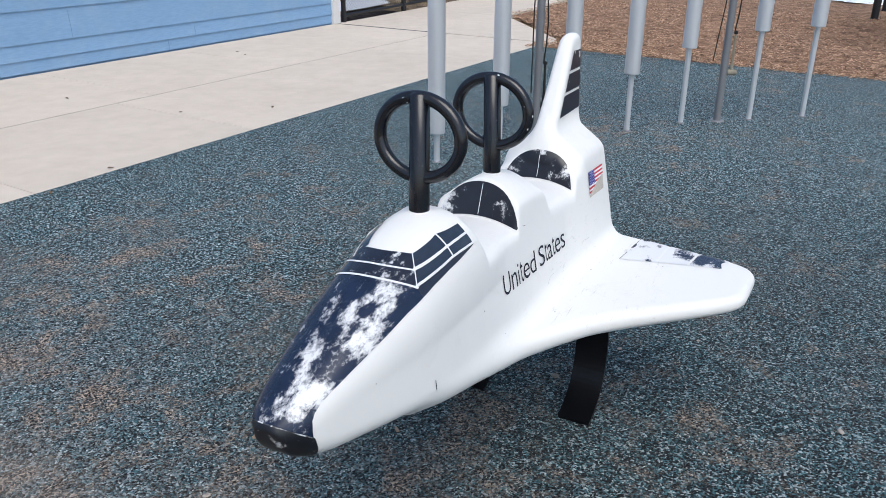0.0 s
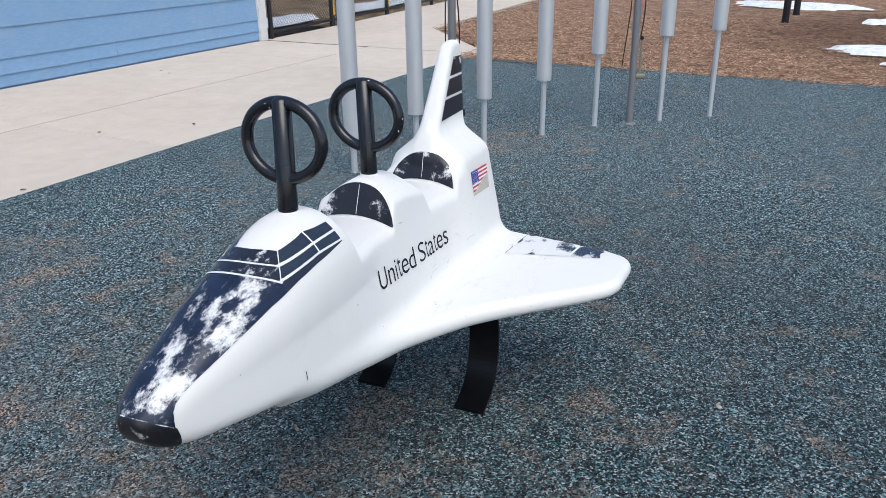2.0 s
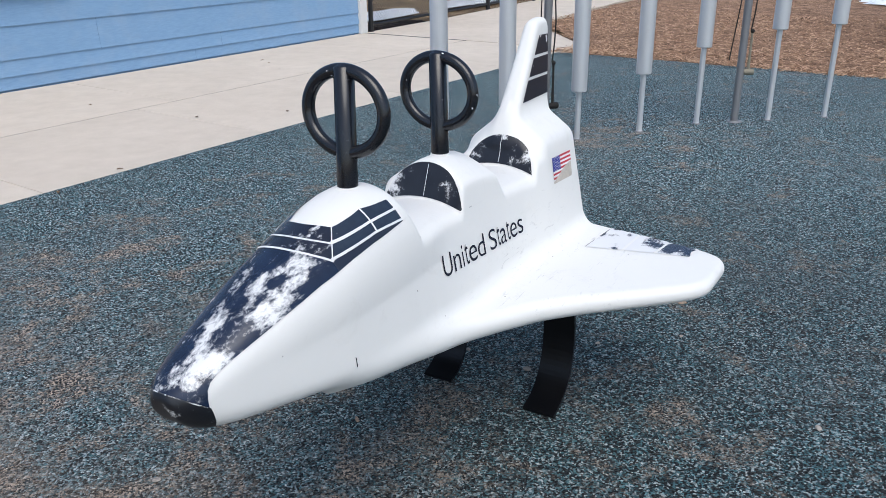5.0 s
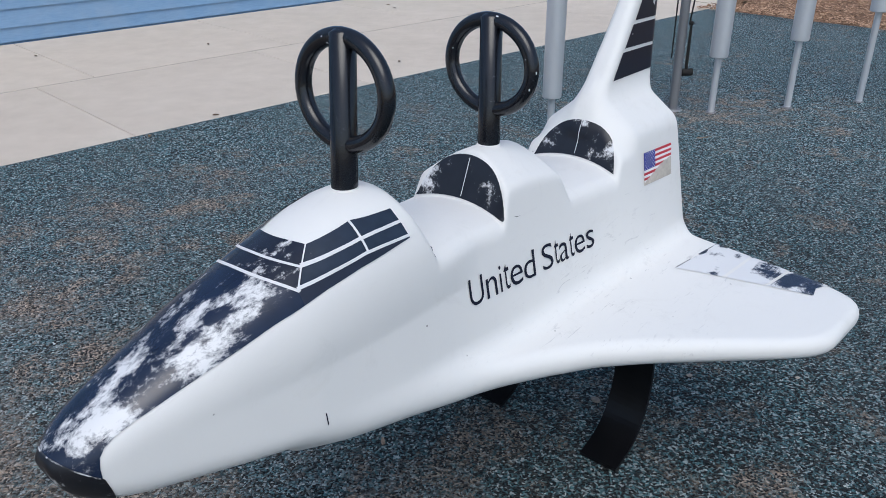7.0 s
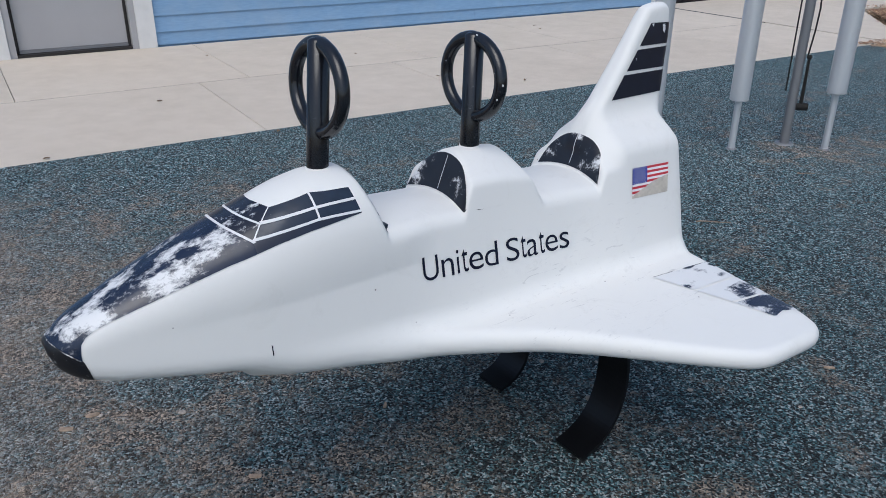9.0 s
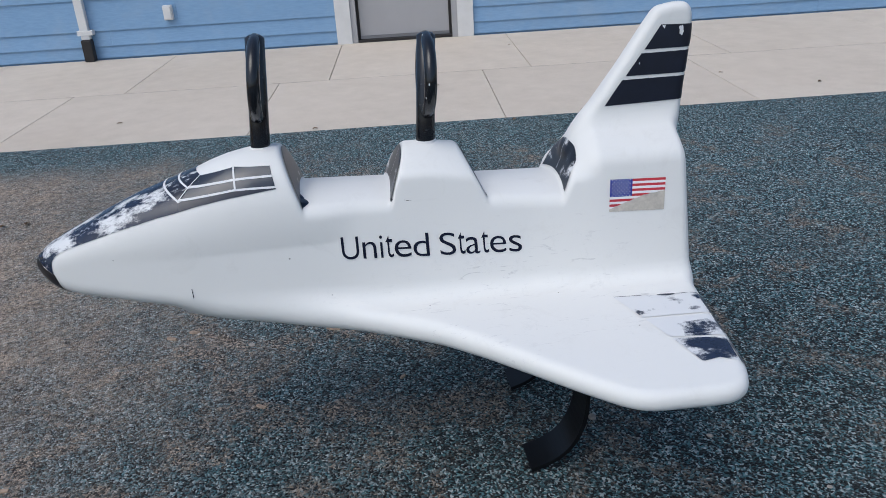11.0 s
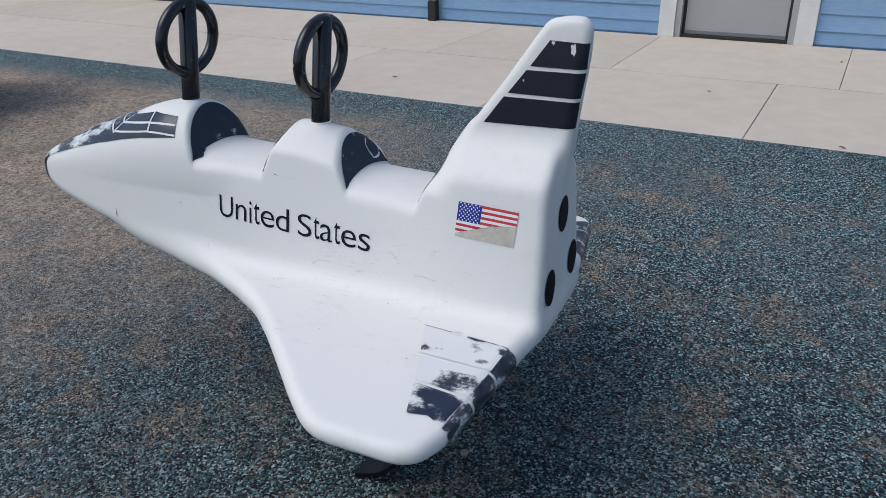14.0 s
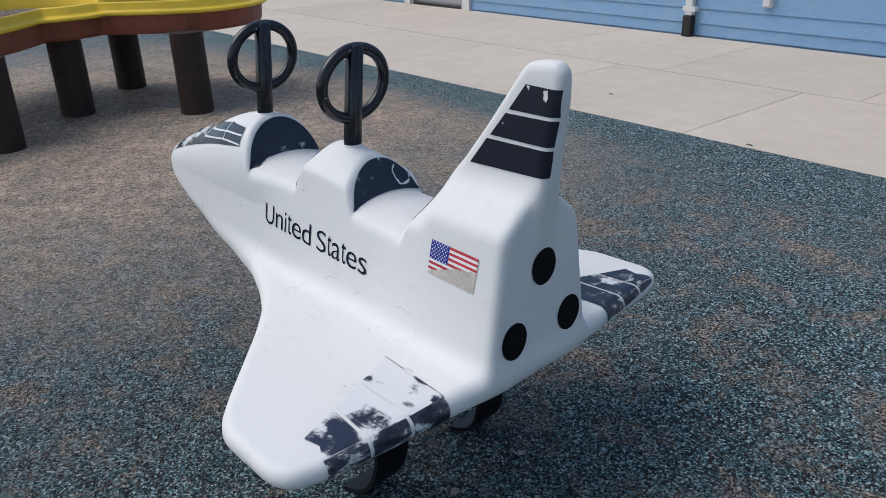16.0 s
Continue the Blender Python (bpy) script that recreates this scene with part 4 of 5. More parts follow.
def hull_normal(q, e=0.002):
    a, p, z = q[:, 0], q[:, 1], q[:, 2]
    g = np.stack([hull_f(a + e, p, z) - hull_f(a - e, p, z), hull_f(a, p + e, z) - hull_f(a, p - e, z), hull_f(a, p, z + e) - hull_f(a, p, z - e)], 1) / (2 * e)
    return g


def to_hull(q, way, lift=0.0012):
    """Slides points along a direction until they meet the hull, then lifts them off it a little."""
    q = np.array(q, float)
    way = np.array(way, float)
    for _ in range(90):
        q += way * np.clip(hull_f(q[:, 0], q[:, 1], q[:, 2]), -0.02, 0.02)[:, None] * 0.8
    g = hull_normal(q)
    return q + lift * g / np.linalg.norm(g, axis=1, keepdims=True)


def surface_net(low, high, h):
    """A quad mesh of the hull from its distance field on a grid."""
    ax = [np.arange(lo, hi + h, h) for lo, hi in zip(low, high)]
    f = hull_f(ax[0][:, None, None], ax[1][None, :, None], ax[2][None, None, :])
    n = f.shape
    total, count = np.zeros((n[0] - 1, n[1] - 1, n[2] - 1, 3), np.float32), np.zeros((n[0] - 1, n[1] - 1, n[2] - 1), np.float32)
    for axis in range(3):
        others = [k for k in range(3) if k != axis]
        for i in (0, 1):
            for j in (0, 1):
                off = [0, 0, 0]
                off[others[0]], off[others[1]] = i, j
                one = f[tuple(slice(o, o + m - 1) for o, m in zip(off, n))]
                off[axis] = 1
                two = f[tuple(slice(o, o + m - 1) for o, m in zip(off, n))]
                cut = (one < 0) != (two < 0)
                part_way = np.where(cut, one / np.where(cut, one - two, 1), 0)
                count += cut
                for k in range(3):
                    total[..., k] += cut * (part_way if k == axis else off[k])
    live = count > 0
    index = np.full(live.shape, -1)
    index[live] = np.arange(live.sum())
    cells = np.argwhere(live)
    q = (cells + total[live] / count[live][:, None]) * h + np.array(low)
    quads = []
    for axis in range(3):
        b, c = (axis + 1) % 3, (axis + 2) % 3
        s0 = [slice(0, m) for m in n]
        s1 = list(s0)
        s0[axis], s1[axis] = slice(0, n[axis] - 1), slice(1, n[axis])
        one, two = f[tuple(s0)] < 0, f[tuple(s1)] < 0
        at = np.argwhere(one != two)
        at = at[(at[:, b] > 0) & (at[:, c] > 0) & (at[:, b] < n[b] - 1) & (at[:, c] < n[c] - 1)]
        flip = two[tuple(at.T)]
        ring = []
        for db, dc in ((0, 0), (-1, 0), (-1, -1), (0, -1)):
            k = at.copy()
            k[:, b] += db
            k[:, c] += dc
            ring.append(index[tuple(k.T)])
        ring = np.stack(ring, 1)
        ring[flip] = ring[flip][:, ::-1]
        quads.append(ring)
    for _ in range(3):
        g = hull_normal(q)
        q = q - g * (hull_f(q[:, 0], q[:, 1], q[:, 2]) / np.maximum((g * g).sum(1), 0.2))[:, None]
    return q, np.concatenate(quads)

# ---- the shuttle rider ----
shuttle = empty("shuttle_rider", Matrix.Translation((-0.057, 1.499, 0)) @ Matrix.Rotation(radians(63.2), 4, "Z"), "white plastic space-shuttle ride with worn navy markings on black legs", "playground rider")


def local(q):
    """Port is the right-hand side of the aft axis, so it runs along minus y."""
    q = np.array(q, float)
    return np.stack([q[:, 0], -q[:, 1], q[:, 2]], 1)


HULL_Q, HULL_F = surface_net((-0.55, -0.66, 0.35), (1.02, 0.66, 1.08), 0.006)
me = bpy.data.meshes.new("hull")
me.from_pydata(local(HULL_Q).tolist(), [], HULL_F[:, ::-1].tolist())
bm = bmesh.new()
bm.from_mesh(me)
hull = part("hull", bm, "hull", shuttle, "white moulded plastic body with wings and fin", smooth=True)


def lay(bm, name, material, way, lift=0.0014, parent=shuttle, label="", cell=0.008):
    """Cuts a flat figure, given in shuttle axes, into small faces and slides it on to the hull."""
    for axis in range(3):
        if abs(way[axis]) > 0.9:
            continue
        lo, hi = min(v.co[axis] for v in bm.verts), max(v.co[axis] for v in bm.verts)
        for k in range(1, int((hi - lo) / cell) + 1):
            at, normal = [0, 0, 0], [0, 0, 0]
            at[axis], normal[axis] = lo + k * cell, 1
            bmesh.ops.bisect_plane(bm, geom=bm.verts[:] + bm.edges[:] + bm.faces[:], dist=1e-6, plane_co=at, plane_no=normal)
    bm.verts.ensure_lookup_table()
    q = to_hull([v.co[:] for v in bm.verts], way, lift)
    for v, c in zip(bm.verts, local(q)):
        v.co = Vector(c)
    bmesh.ops.triangulate(bm, faces=[f for f in bm.faces if len(f.verts) > 4])
    bm.normal_update()
    g = Vector(local(np.array([way], float))[0])
    if sum(f.normal.dot(g) * f.calc_area() for f in bm.faces) > 0:
        bmesh.ops.reverse_faces(bm, faces=bm.faces[:])
    return part(name, bm, material, parent, label, smooth=True, recalc=False)


def figure(points):
    bm = bmesh.new()
    bm.faces.new([bm.verts.new(q) for q in points])
    return bm


def on_side(points, port=1):
    return figure([(a, 0.75 * port, z) for a, z in points]), (0, -port, 0)


# windows: two rows of two on each side, two rows across the front, white glazing lines over the joints
for port in (1, -1):
    for pts in ([(-0.1285, 0.7615), (-0.0560, 0.7765), (-0.0555, 0.7555), (-0.1535, 0.7425)], [(-0.0550, 0.7770), (0.0215, 0.7750), (0.0245, 0.7575), (-0.0545, 0.7555)],
                [(-0.1535, 0.7420), (-0.0555, 0.7550), (-0.0548, 0.7372), (-0.1770, 0.7215)], [(-0.0542, 0.7550), (0.0250, 0.7570), (0.0290, 0.7365), (-0.0535, 0.7374)]):
        bm, way = on_side(pts, port)
        lay(bm, "window_pane", "pane", way, label="dark painted window pane")


def top_edge(p):
    return -0.1435 + 0.0150 * (p / 0.055) ** 2


def mid_edge(p):
    return -0.1815 + 0.0279 * (abs(p) / 0.075) ** 2.6


def low_edge(p):
    return -0.2145 + 0.040 * (abs(p) / 0.0935) ** 2.6


def across(upper, lower, pu, pl, name, material, label, lift=0.0014):
    """A band over the nose between two curves, symmetrical about its middle."""
    rows = [(upper(pu * k / 10), pu * k / 10) for k in range(-10, 11)] + [(lower(pl * k / 10), pl * k / 10) for k in range(10, -11, -1)]
    return lay(figure([(a, p, 0.95) for a, p in rows]), name, material, (0, 0, -1), lift, label=label)


def line_on_side(points, wide, port):
    up, down = [(a, z + wide / 2) for a, z in points], [(a, z - wide / 2) for a, z in reversed(points)]
    bm, way = on_side(up + down, port)
    return lay(bm, "glazing_line", "chip", way, 0.0024, label="white glazing line")


across(top_edge, lambda p: mid_edge(p) + 0.0005, 0.0560, 0.0755, "window_pane", "pane_front", "flaked dark front window pane")
across(lambda p: mid_edge(p) - 0.0005, lambda p: low_edge(p) + 0.0005, 0.0755, 0.0925, "window_pane", "pane_front", "flaked dark front window pane")
across(lambda p: low_edge(p) - 0.0005, lambda p: -0.2255, 0.0795, 0.0795, "nose_paint", "nose", "navy nose paint flaked to bare white")
across(lambda p: mid_edge(p) + 0.0022, lambda p: mid_edge(p) - 0.0022, 0.0750, 0.0750, "glazing_line", "chip", "white glazing line", 0.0024)
across(lambda p: low_edge(p) + 0.0024, lambda p: low_edge(p) - 0.0024, 0.0925, 0.0925, "glazing_line", "chip", "white glazing line", 0.0024)
for port in (1, -1):
    lay(figure([(a, p * port, 0.95) for a, p in ((-0.1270, 0.0548), (-0.1525, 0.0732), (-0.1755, 0.0905), (-0.1795, 0.0905), (-0.1560, 0.0732), (-0.1305, 0.0548))]), "glazing_line", "chip", (0, 0, -1), 0.0028, label="white glazing line")
    line_on_side([(-0.1545, 0.7425), (-0.1346, 0.7447), (-0.0977, 0.7500), (-0.0605, 0.7550), (-0.0279, 0.7572), (0.0245, 0.7575)], 0.0040, port)
    line_on_side([(-0.1770, 0.7212), (-0.1509, 0.7240), (-0.1123, 0.7295), (-0.0581, 0.7370), (-0.0257, 0.7378), (0.0290, 0.7365)], 0.0040, port)
    bm, way = on_side([(-0.0575, 0.7768), (-0.0535, 0.7768), (-0.0525, 0.7372), (-0.0565, 0.7372)], port)
    lay(bm, "glazing_line", "chip", way, 0.0028, label="white glazing line")

# black paint over the nose, cut from the hull's own surface and lifted off it
LINE = [(-0.4765, 0.588), (-0.4735, 0.602), (-0.465, 0.6125), (-0.450, 0.6215), (-0.4242, 0.6315), (-0.377, 0.6470), (-0.300, 0.671), (-0.2257, 0.691), (-0.200, 0.6965), (-0.178, 0.7018), (-0.137, 0.711), (-0.076, 0.722), (-0.0525, 0.7247), (-0.02, 0.7285), (0.030, 0.7335)]


def patch_of_hull(planes, box_low, box_high):
    """The hull's faces in a box, trimmed by planes (point, normal pointing away from the patch)."""
    q = HULL_Q
    keep = np.all((q > np.array(box_low) - 0.01) & (q < np.array(box_high) + 0.01), axis=1)
    quads = HULL_F[keep[HULL_F].all(1)]
    used, back = np.unique(quads, return_inverse=True)
    n = hull_normal(q[used])
    co = q[used] + 0.0012 * n / np.linalg.norm(n, axis=1, keepdims=True)
    bm = bmesh.new()
    vs = [bm.verts.new(c) for c in co]
    for f in back.reshape(-1, 4):
        bm.faces.new([vs[k] for k in f])
    for at, normal in planes:
        bmesh.ops.bisect_plane(bm, geom=bm.verts[:] + bm.edges[:] + bm.faces[:], dist=1e-6, plane_co=at, plane_no=normal, clear_outer=True)
    return bm


# the rubbed cap above, the black tip below a slanting edge
for name, ink, way, text in (("nose_paint", "nose", -1, "navy nose paint flaked to bare white"), ("nose_tip", "nose_tip", 1, "black painted nose tip chipped to white")):
    bm = patch_of_hull([((-0.4765, 0, 0.58), (1, 0, 0 if way < 0 else 0.25)), ((-0.50, 0, 0.592), (0.80 * way, 0, way))], (-0.55, -0.2, 0.45), (-0.46, 0.2, 0.8))
    for v in bm.verts:
        v.co.y = -v.co.y
    part(name, bm, ink, shuttle, text, smooth=True)
bm = patch_of_hull([((-0.478, 0, 0), (1, 0, 0)), ((-0.50, 0, 0.5930), (0.80, 0, 1)), ((-0.50, 0, 0.5905), (-0.80, 0, -1))], (-0.55, -0.2, 0.45), (-0.46, 0.2, 0.8))
for v in bm.verts:
    v.co.y = -v.co.y
    v.co += Vector((-0.0008, 0, 0))
part("nose_seam", bm, "edge_chip", shuttle, "ragged white seam round the nose tip", smooth=True)
bm = bmesh.new()
sill_bm = bmesh.new()
for (a0, z0), (a1, z1) in zip(LINE, LINE[1:]):
    cuts = [((a0, 0, 0), (-1, 0, 0)), ((a1, 0, 0), (1, 0, 0)), ((a0, 0, z0), (z1 - z0, 0, a0 - a1))]
    pieces = [cuts]
    if a1 > -0.22:
        # below the line of the window sills: a band on either side
        sill = ((-0.0545, 0, 0.7368), (-0.1245, 0, 1) if a1 < -0.05 else (0.012, 0, 1))
        pieces = [cuts + [((0, 0.0797 * port, 0), (0, -port, 0))] + ([sill] if a0 > -0.18 else []) for port in (1, -1)]
    for planes in pieces:
        b2 = patch_of_hull(planes, (a0, -0.2, 0.5), (a1, 0.2, 0.85))
        tmp = bpy.data.meshes.new("tmp")
        b2.to_mesh(tmp)
        b2.free()
        (sill_bm if a1 > -0.17 else bm).from_mesh(tmp)
        bpy.data.meshes.remove(tmp)
bmesh.ops.remove_doubles(bm, verts=bm.verts[:], dist=0.0002)
for v in bm.verts:
    v.co.y = -v.co.y
part("nose_paint", bm, "nose", shuttle, "navy nose paint flaked to bare white", smooth=True)
bmesh.ops.remove_doubles(sill_bm, verts=sill_bm.verts[:], dist=0.0002)
for v in sill_bm.verts:
    v.co.y = -v.co.y
part("sill_paint", sill_bm, "sill", shuttle, "dark paint under the side windows", smooth=True)


# arched panels fore and aft of the saddles
def arch_panel(material, at, way, half, base, top, low, label, power=2.0, mid=0.005):
    pts = []
    for i in range(25):
        w = math.pi * i / 24
        p, z = half * math.cos(w), base + (top - base) * math.sin(w) ** (2 / power)
        pts.append((at, p + mid, z))
    floor = [(at, mid - half + 2 * half * i / 12, low - 1.6 * (-half + 2 * half * i / 12) ** 2) for i in range(13)]
    pts = [q for q in pts if q[2] > low - 1.6 * q[1] ** 2 + 0.001] + [q for q in floor]
    return lay(figure(pts), "arch_panel", material, (way, 0, 0), label=label, cell=0.007)


arch_panel("arch_front", 0.34, 1, 0.107, 0.645, 0.771, 0.695, "black arched panel rubbed white at its sides", 2.3)
arch_panel("arch_tail", 0.78, 1, 0.103, 0.640, 0.751, 0.676, "black arched panel with paint flaked away", 2.1, 0.008)
arch_panel("arch_cabin", 0.0, -1, 0.116, 0.625, 0.792, 0.703, "navy arched panel behind the cabin", 2.35, 0.002)
arch_panel("arch_rear", 0.39, -1, 0.106, 0.625, 0.757, 0.681, "navy arched panel with pale scuffs", 2.0, 0.0)

# pale seams down the front-facing panels, a scuffed loop and chips
for at, z0, z1, way in ((0.34, 0.698, 0.766, 1), (0.76, 0.680, 0.753, 1)):
    lay(figure([(at, 0.0045, z0), (at, 0.0062, z0), (at, 0.0058, z1), (at, 0.0042, z1)]), "seam", "chip", (way, 0, 0), 0.0022, label="pale moulding seam")
loop_in, loop_out, bm = [], [], bmesh.new()
for i in range(90):
    w = 2 * math.pi * i / 90
    wob = 1 + 0.22 * noise.noise(Vector((math.cos(w) * 2, math.sin(w) * 2, 3))) + 0.07 * noise.noise(Vector((math.cos(w) * 11, math.sin(w) * 11, 5)))
    for ring, k in ((loop_in, wob - 0.06 - 0.10 * abs(noise.noise(Vector((w * 6, 1, 2))))), (loop_out, wob + 0.06 + 0.30 * max(0, noise.noise(Vector((w * 1.7, 0, 8)))) + 0.12 * abs(noise.noise(Vector((w * 7, 4, 2)))))):
        ring.append(bm.verts.new((0.39, -0.064 + 0.023 * k * math.cos(w), 0.713 + 0.026 * k * math.sin(w))))
for i in range(90):
    if i not in (13, 14, 15, 16, 55, 56):
        bm.faces.new((loop_in[i], loop_in[(i + 1) % 90], loop_out[(i + 1) % 90], loop_out[i]))
lay(bm, "scuff", "chip", (-1, 0, 0), 0.0022, label="ragged loop of missing paint")
for pts in ([(0.946, 0.986), (0.955, 0.988), (0.957, 0.975), (0.953, 0.966), (0.947, 0.970)], [(0.906, 0.990), (0.915, 0.991), (0.912, 0.984)], [(0.853, 0.915), (0.857, 0.917), (0.856, 0.910)]):
    torn = []
    for (x0, z0), (x1, z1) in zip(pts, pts[1:] + pts[:1]):
        for k in range(6):
            u = k / 6
            x, z = x0 + (x1 - x0) * u, z0 + (z1 - z0) * u
            torn.append((x + 0.0016 * noise.noise(Vector((x * 700, z * 700, 1))), z + 0.0028 * noise.noise(Vector((x * 700, z * 700, 7)))))
    bm, way = on_side(torn)
    lay(bm, "chip", "chip", way, 0.0022, label="chip of missing paint")
for pts in ([(0.733, 0.2435), (0.795, 0.2490), (0.795, 0.2510), (0.733, 0.2452)], [(0.83, 0.2520), (0.868, 0.2555), (0.868, 0.2600), (0.85, 0.2625), (0.83, 0.2575)], [(0.868, 0.2560), (0.918, 0.2605), (0.918, 0.2630), (0.868, 0.2580)]):
    lay(figure([(a, p, 0.60) for a, p in pts]), "elevon_line", "edge", (0, 0, -1), 0.0020, label="broken dark line along the elevon")

# fin stripes and engine discs
for port in (1, -1):
    for pts in ([(0.775, 0.824), (0.962, 0.826), (0.967, 0.878), (0.816, 0.879)], [(0.824, 0.887), (0.968, 0.885), (0.975, 0.934), (0.860, 0.934)], [(0.867, 0.942), (0.976, 0.941), (0.979, 0.990), (0.904, 0.993)]):
        bm, way = on_side([(min(a, 0.94 if port < 0 else 1), z) for a, z in pts], port)
        lay(bm, "fin_stripe", "stripe", way, label="navy painted stripe")
for p, z in ((0.001, 0.637), (0.094, 0.507), (-0.082, 0.503)):
    bm = figure([(1.1, p + 0.0375 * math.cos(2 * math.pi * k / 40), z + 0.039 * math.sin(2 * math.pi * k / 40)) for k in range(40)])
    lay(bm, "engine_disc", "engine", (-1, 0, 0), label="round black engine marking", cell=0.02)

# elevons: flaked navy panels in three fields with white bands between, wrapped over the trailing edge
for port in (1, -1):
    fields = ([(0.733, 0.2450), (0.9165, 0.2620), (0.9105, 0.344), (0.765, 0.337)], [(0.7675, 0.3445), (0.9095, 0.3515), (0.8995, 0.4320), (0.7915, 0.4190)], [(0.7940, 0.4260), (0.8985, 0.4395), (0.8900, 0.5000), (0.8890, 0.5240), (0.8560, 0.5050), (0.8190, 0.5120)])
    for pts in fields:
        lay(figure([(a, p * port, 0.60) for a, p in pts]), "elevon_field", "elevon" if port > 0 else "elevon_dark", (0, 0, -1), label="flaked navy elevon panel")
    for p0, p1 in ((0.262, 0.344), (0.3515, 0.432), (0.4395, 0.524)):
        b2 = patch_of_hull([((0.9170 - (p0 - 0.262) * 0.10, p0 * port, 0), (-1, -0.10 * port, 0)), ((0, p0 * port, 0), (0, -port, 0)), ((0, p1 * port, 0), (0, port, 0)), ((0, 0, 0.396), (0, 0, -1))], (0.85, min(p0 * port, p1 * port), 0.35), (1.0, max(p0 * port, p1 * port), 0.5))
        for v in b2.verts:
            v.co.y = -v.co.y
        part("trailing_edge", b2, "edge", shuttle, "navy paint on the wing's trailing edge", smooth=True)

# the half-peeled flag: canton, stripes and bare backing
F0, FU, FV = np.array((0.760, 0.683)), np.array((0.128, -0.0065)), np.array((-0.005, -0.0715))


def flag_field(u0, u1, v0, v1, material, name, label="", lift=0.0016, cut=None, parent=shuttle):
    pts = cut or [(u0, v0), (u1, v0), (u1, v1), (u0, v1)]
    bm, way = on_side([tuple(F0 + FU * u + FV * v) for u, v in pts])
    return lay(bm, name, material, way, lift, parent, label, 0.02)


flag = flag_field(0, 1, 0, 1, "backing", "flag_sticker", "grey backing of a half-peeled flag sticker", 0.0010)


def peel(u):
    """The torn edge: below it the print is gone."""
    return 0.92 - 0.66 * u if u < 0.62 else 0.51 - 0.30 * (u - 0.62)


for k in range(13):
    v0, v1 = k / 13, (k + 1) / 13
    u0 = 0.40 if k < 7 else 0.0
    run = [u for u in np.linspace(u0, 1, 26) if peel(u) > v0 + 0.01]
    if len(run) > 1:
        pts = [(u, v0) for u in run] + [(u, min(v1, peel(u) + 0.01 * math.sin(u * 40))) for u in reversed(run)]
        flag_field(0, 0, 0, 0, "red" if k % 2 == 0 else "white", "stripe", lift=0.0017, cut=pts, parent=flag)
canton = flag_field(0, 0.40, 0, 7 / 13, "blue", "canton", "blue star field", 0.0019, parent=flag)
for r in range(9):
    for c in range(6 - r % 2):
        u, v = 0.04 + c * 0.0635 + 0.032 * (r % 2), 0.03 + r * 0.0595
        pts = []
        for i in range(10):
            w, rad = math.pi * (i / 5 + 0.5), 0.0021 if i % 2 == 0 else 0.0009
            pts.append((u + rad * math.cos(w) / 0.128, v - rad * math.sin(w) / 0.0715))
        flag_field(0, 0, 0, 0, "white", "star", lift=0.0024, cut=pts, parent=flag)


# lettering: each letter set to its own width and height on a falling base line
def word(letters):
    whole = bmesh.new()
    for char, a0, a1, low, high in letters:
        curve = bpy.data.curves.new("letter", "FONT")
        curve.body, curve.size, curve.resolution_u, curve.offset = char, 1.0, 6, -0.005
        ob = new("letter", curve)
        bpy.context.view_layer.update()
        bm = bmesh.new()
        bm.from_mesh(ob.evaluated_get(bpy.context.evaluated_depsgraph_get()).to_mesh())
        bpy.data.objects.remove(ob)
        xs, ys = [v.co.x for v in bm.verts], [v.co.y for v in bm.verts]
        for v in bm.verts:
            a = a0 + (v.co.x - min(xs)) / (max(xs) - min(xs)) * (a1 - a0)
            v.co = Vector((a, 0.75, 0.5630 - 0.062 * (a - 0.168) + low + (v.co.y - min(ys)) / (max(ys) - min(ys)) * (high - low)))
        tmp = bpy.data.meshes.new("letter")
        bm.to_mesh(tmp)
        bm.free()
        whole.from_mesh(tmp)
        bpy.data.meshes.remove(tmp)
    return lay(whole, "lettering", "ink", (0, -1, 0), 0.0013, label="dark navy words on the side", cell=0.012)


word((("U", 0.1530, 0.1905, -0.0005, 0.0500), ("n", 0.1985, 0.2285, 0.0, 0.0370), ("i", 0.2370, 0.2430, 0.0, 0.0500), ("t", 0.2495, 0.2655, 0.0, 0.0490), ("e", 0.2685, 0.3055, -0.0005, 0.0370), ("d", 0.3100, 0.3455, -0.0005, 0.0515)))
word((("S", 0.3690, 0.4050, -0.0008, 0.0495), ("t", 0.4100, 0.4255, 0.0, 0.0490), ("a", 0.4275, 0.4590, -0.0005, 0.0375), ("t", 0.4630, 0.4790, 0.0, 0.0490), ("e", 0.4820, 0.5190, -0.0005, 0.0370), ("s", 0.5250, 0.5545, -0.0005, 0.0370)))
bm, way = on_side([(-0.1788, 0.532), (-0.1770, 0.531), (-0.1760, 0.512), (-0.1780, 0.510)])
lay(bm, "scuff", "ink", way, label="short dark scuff on the white side")


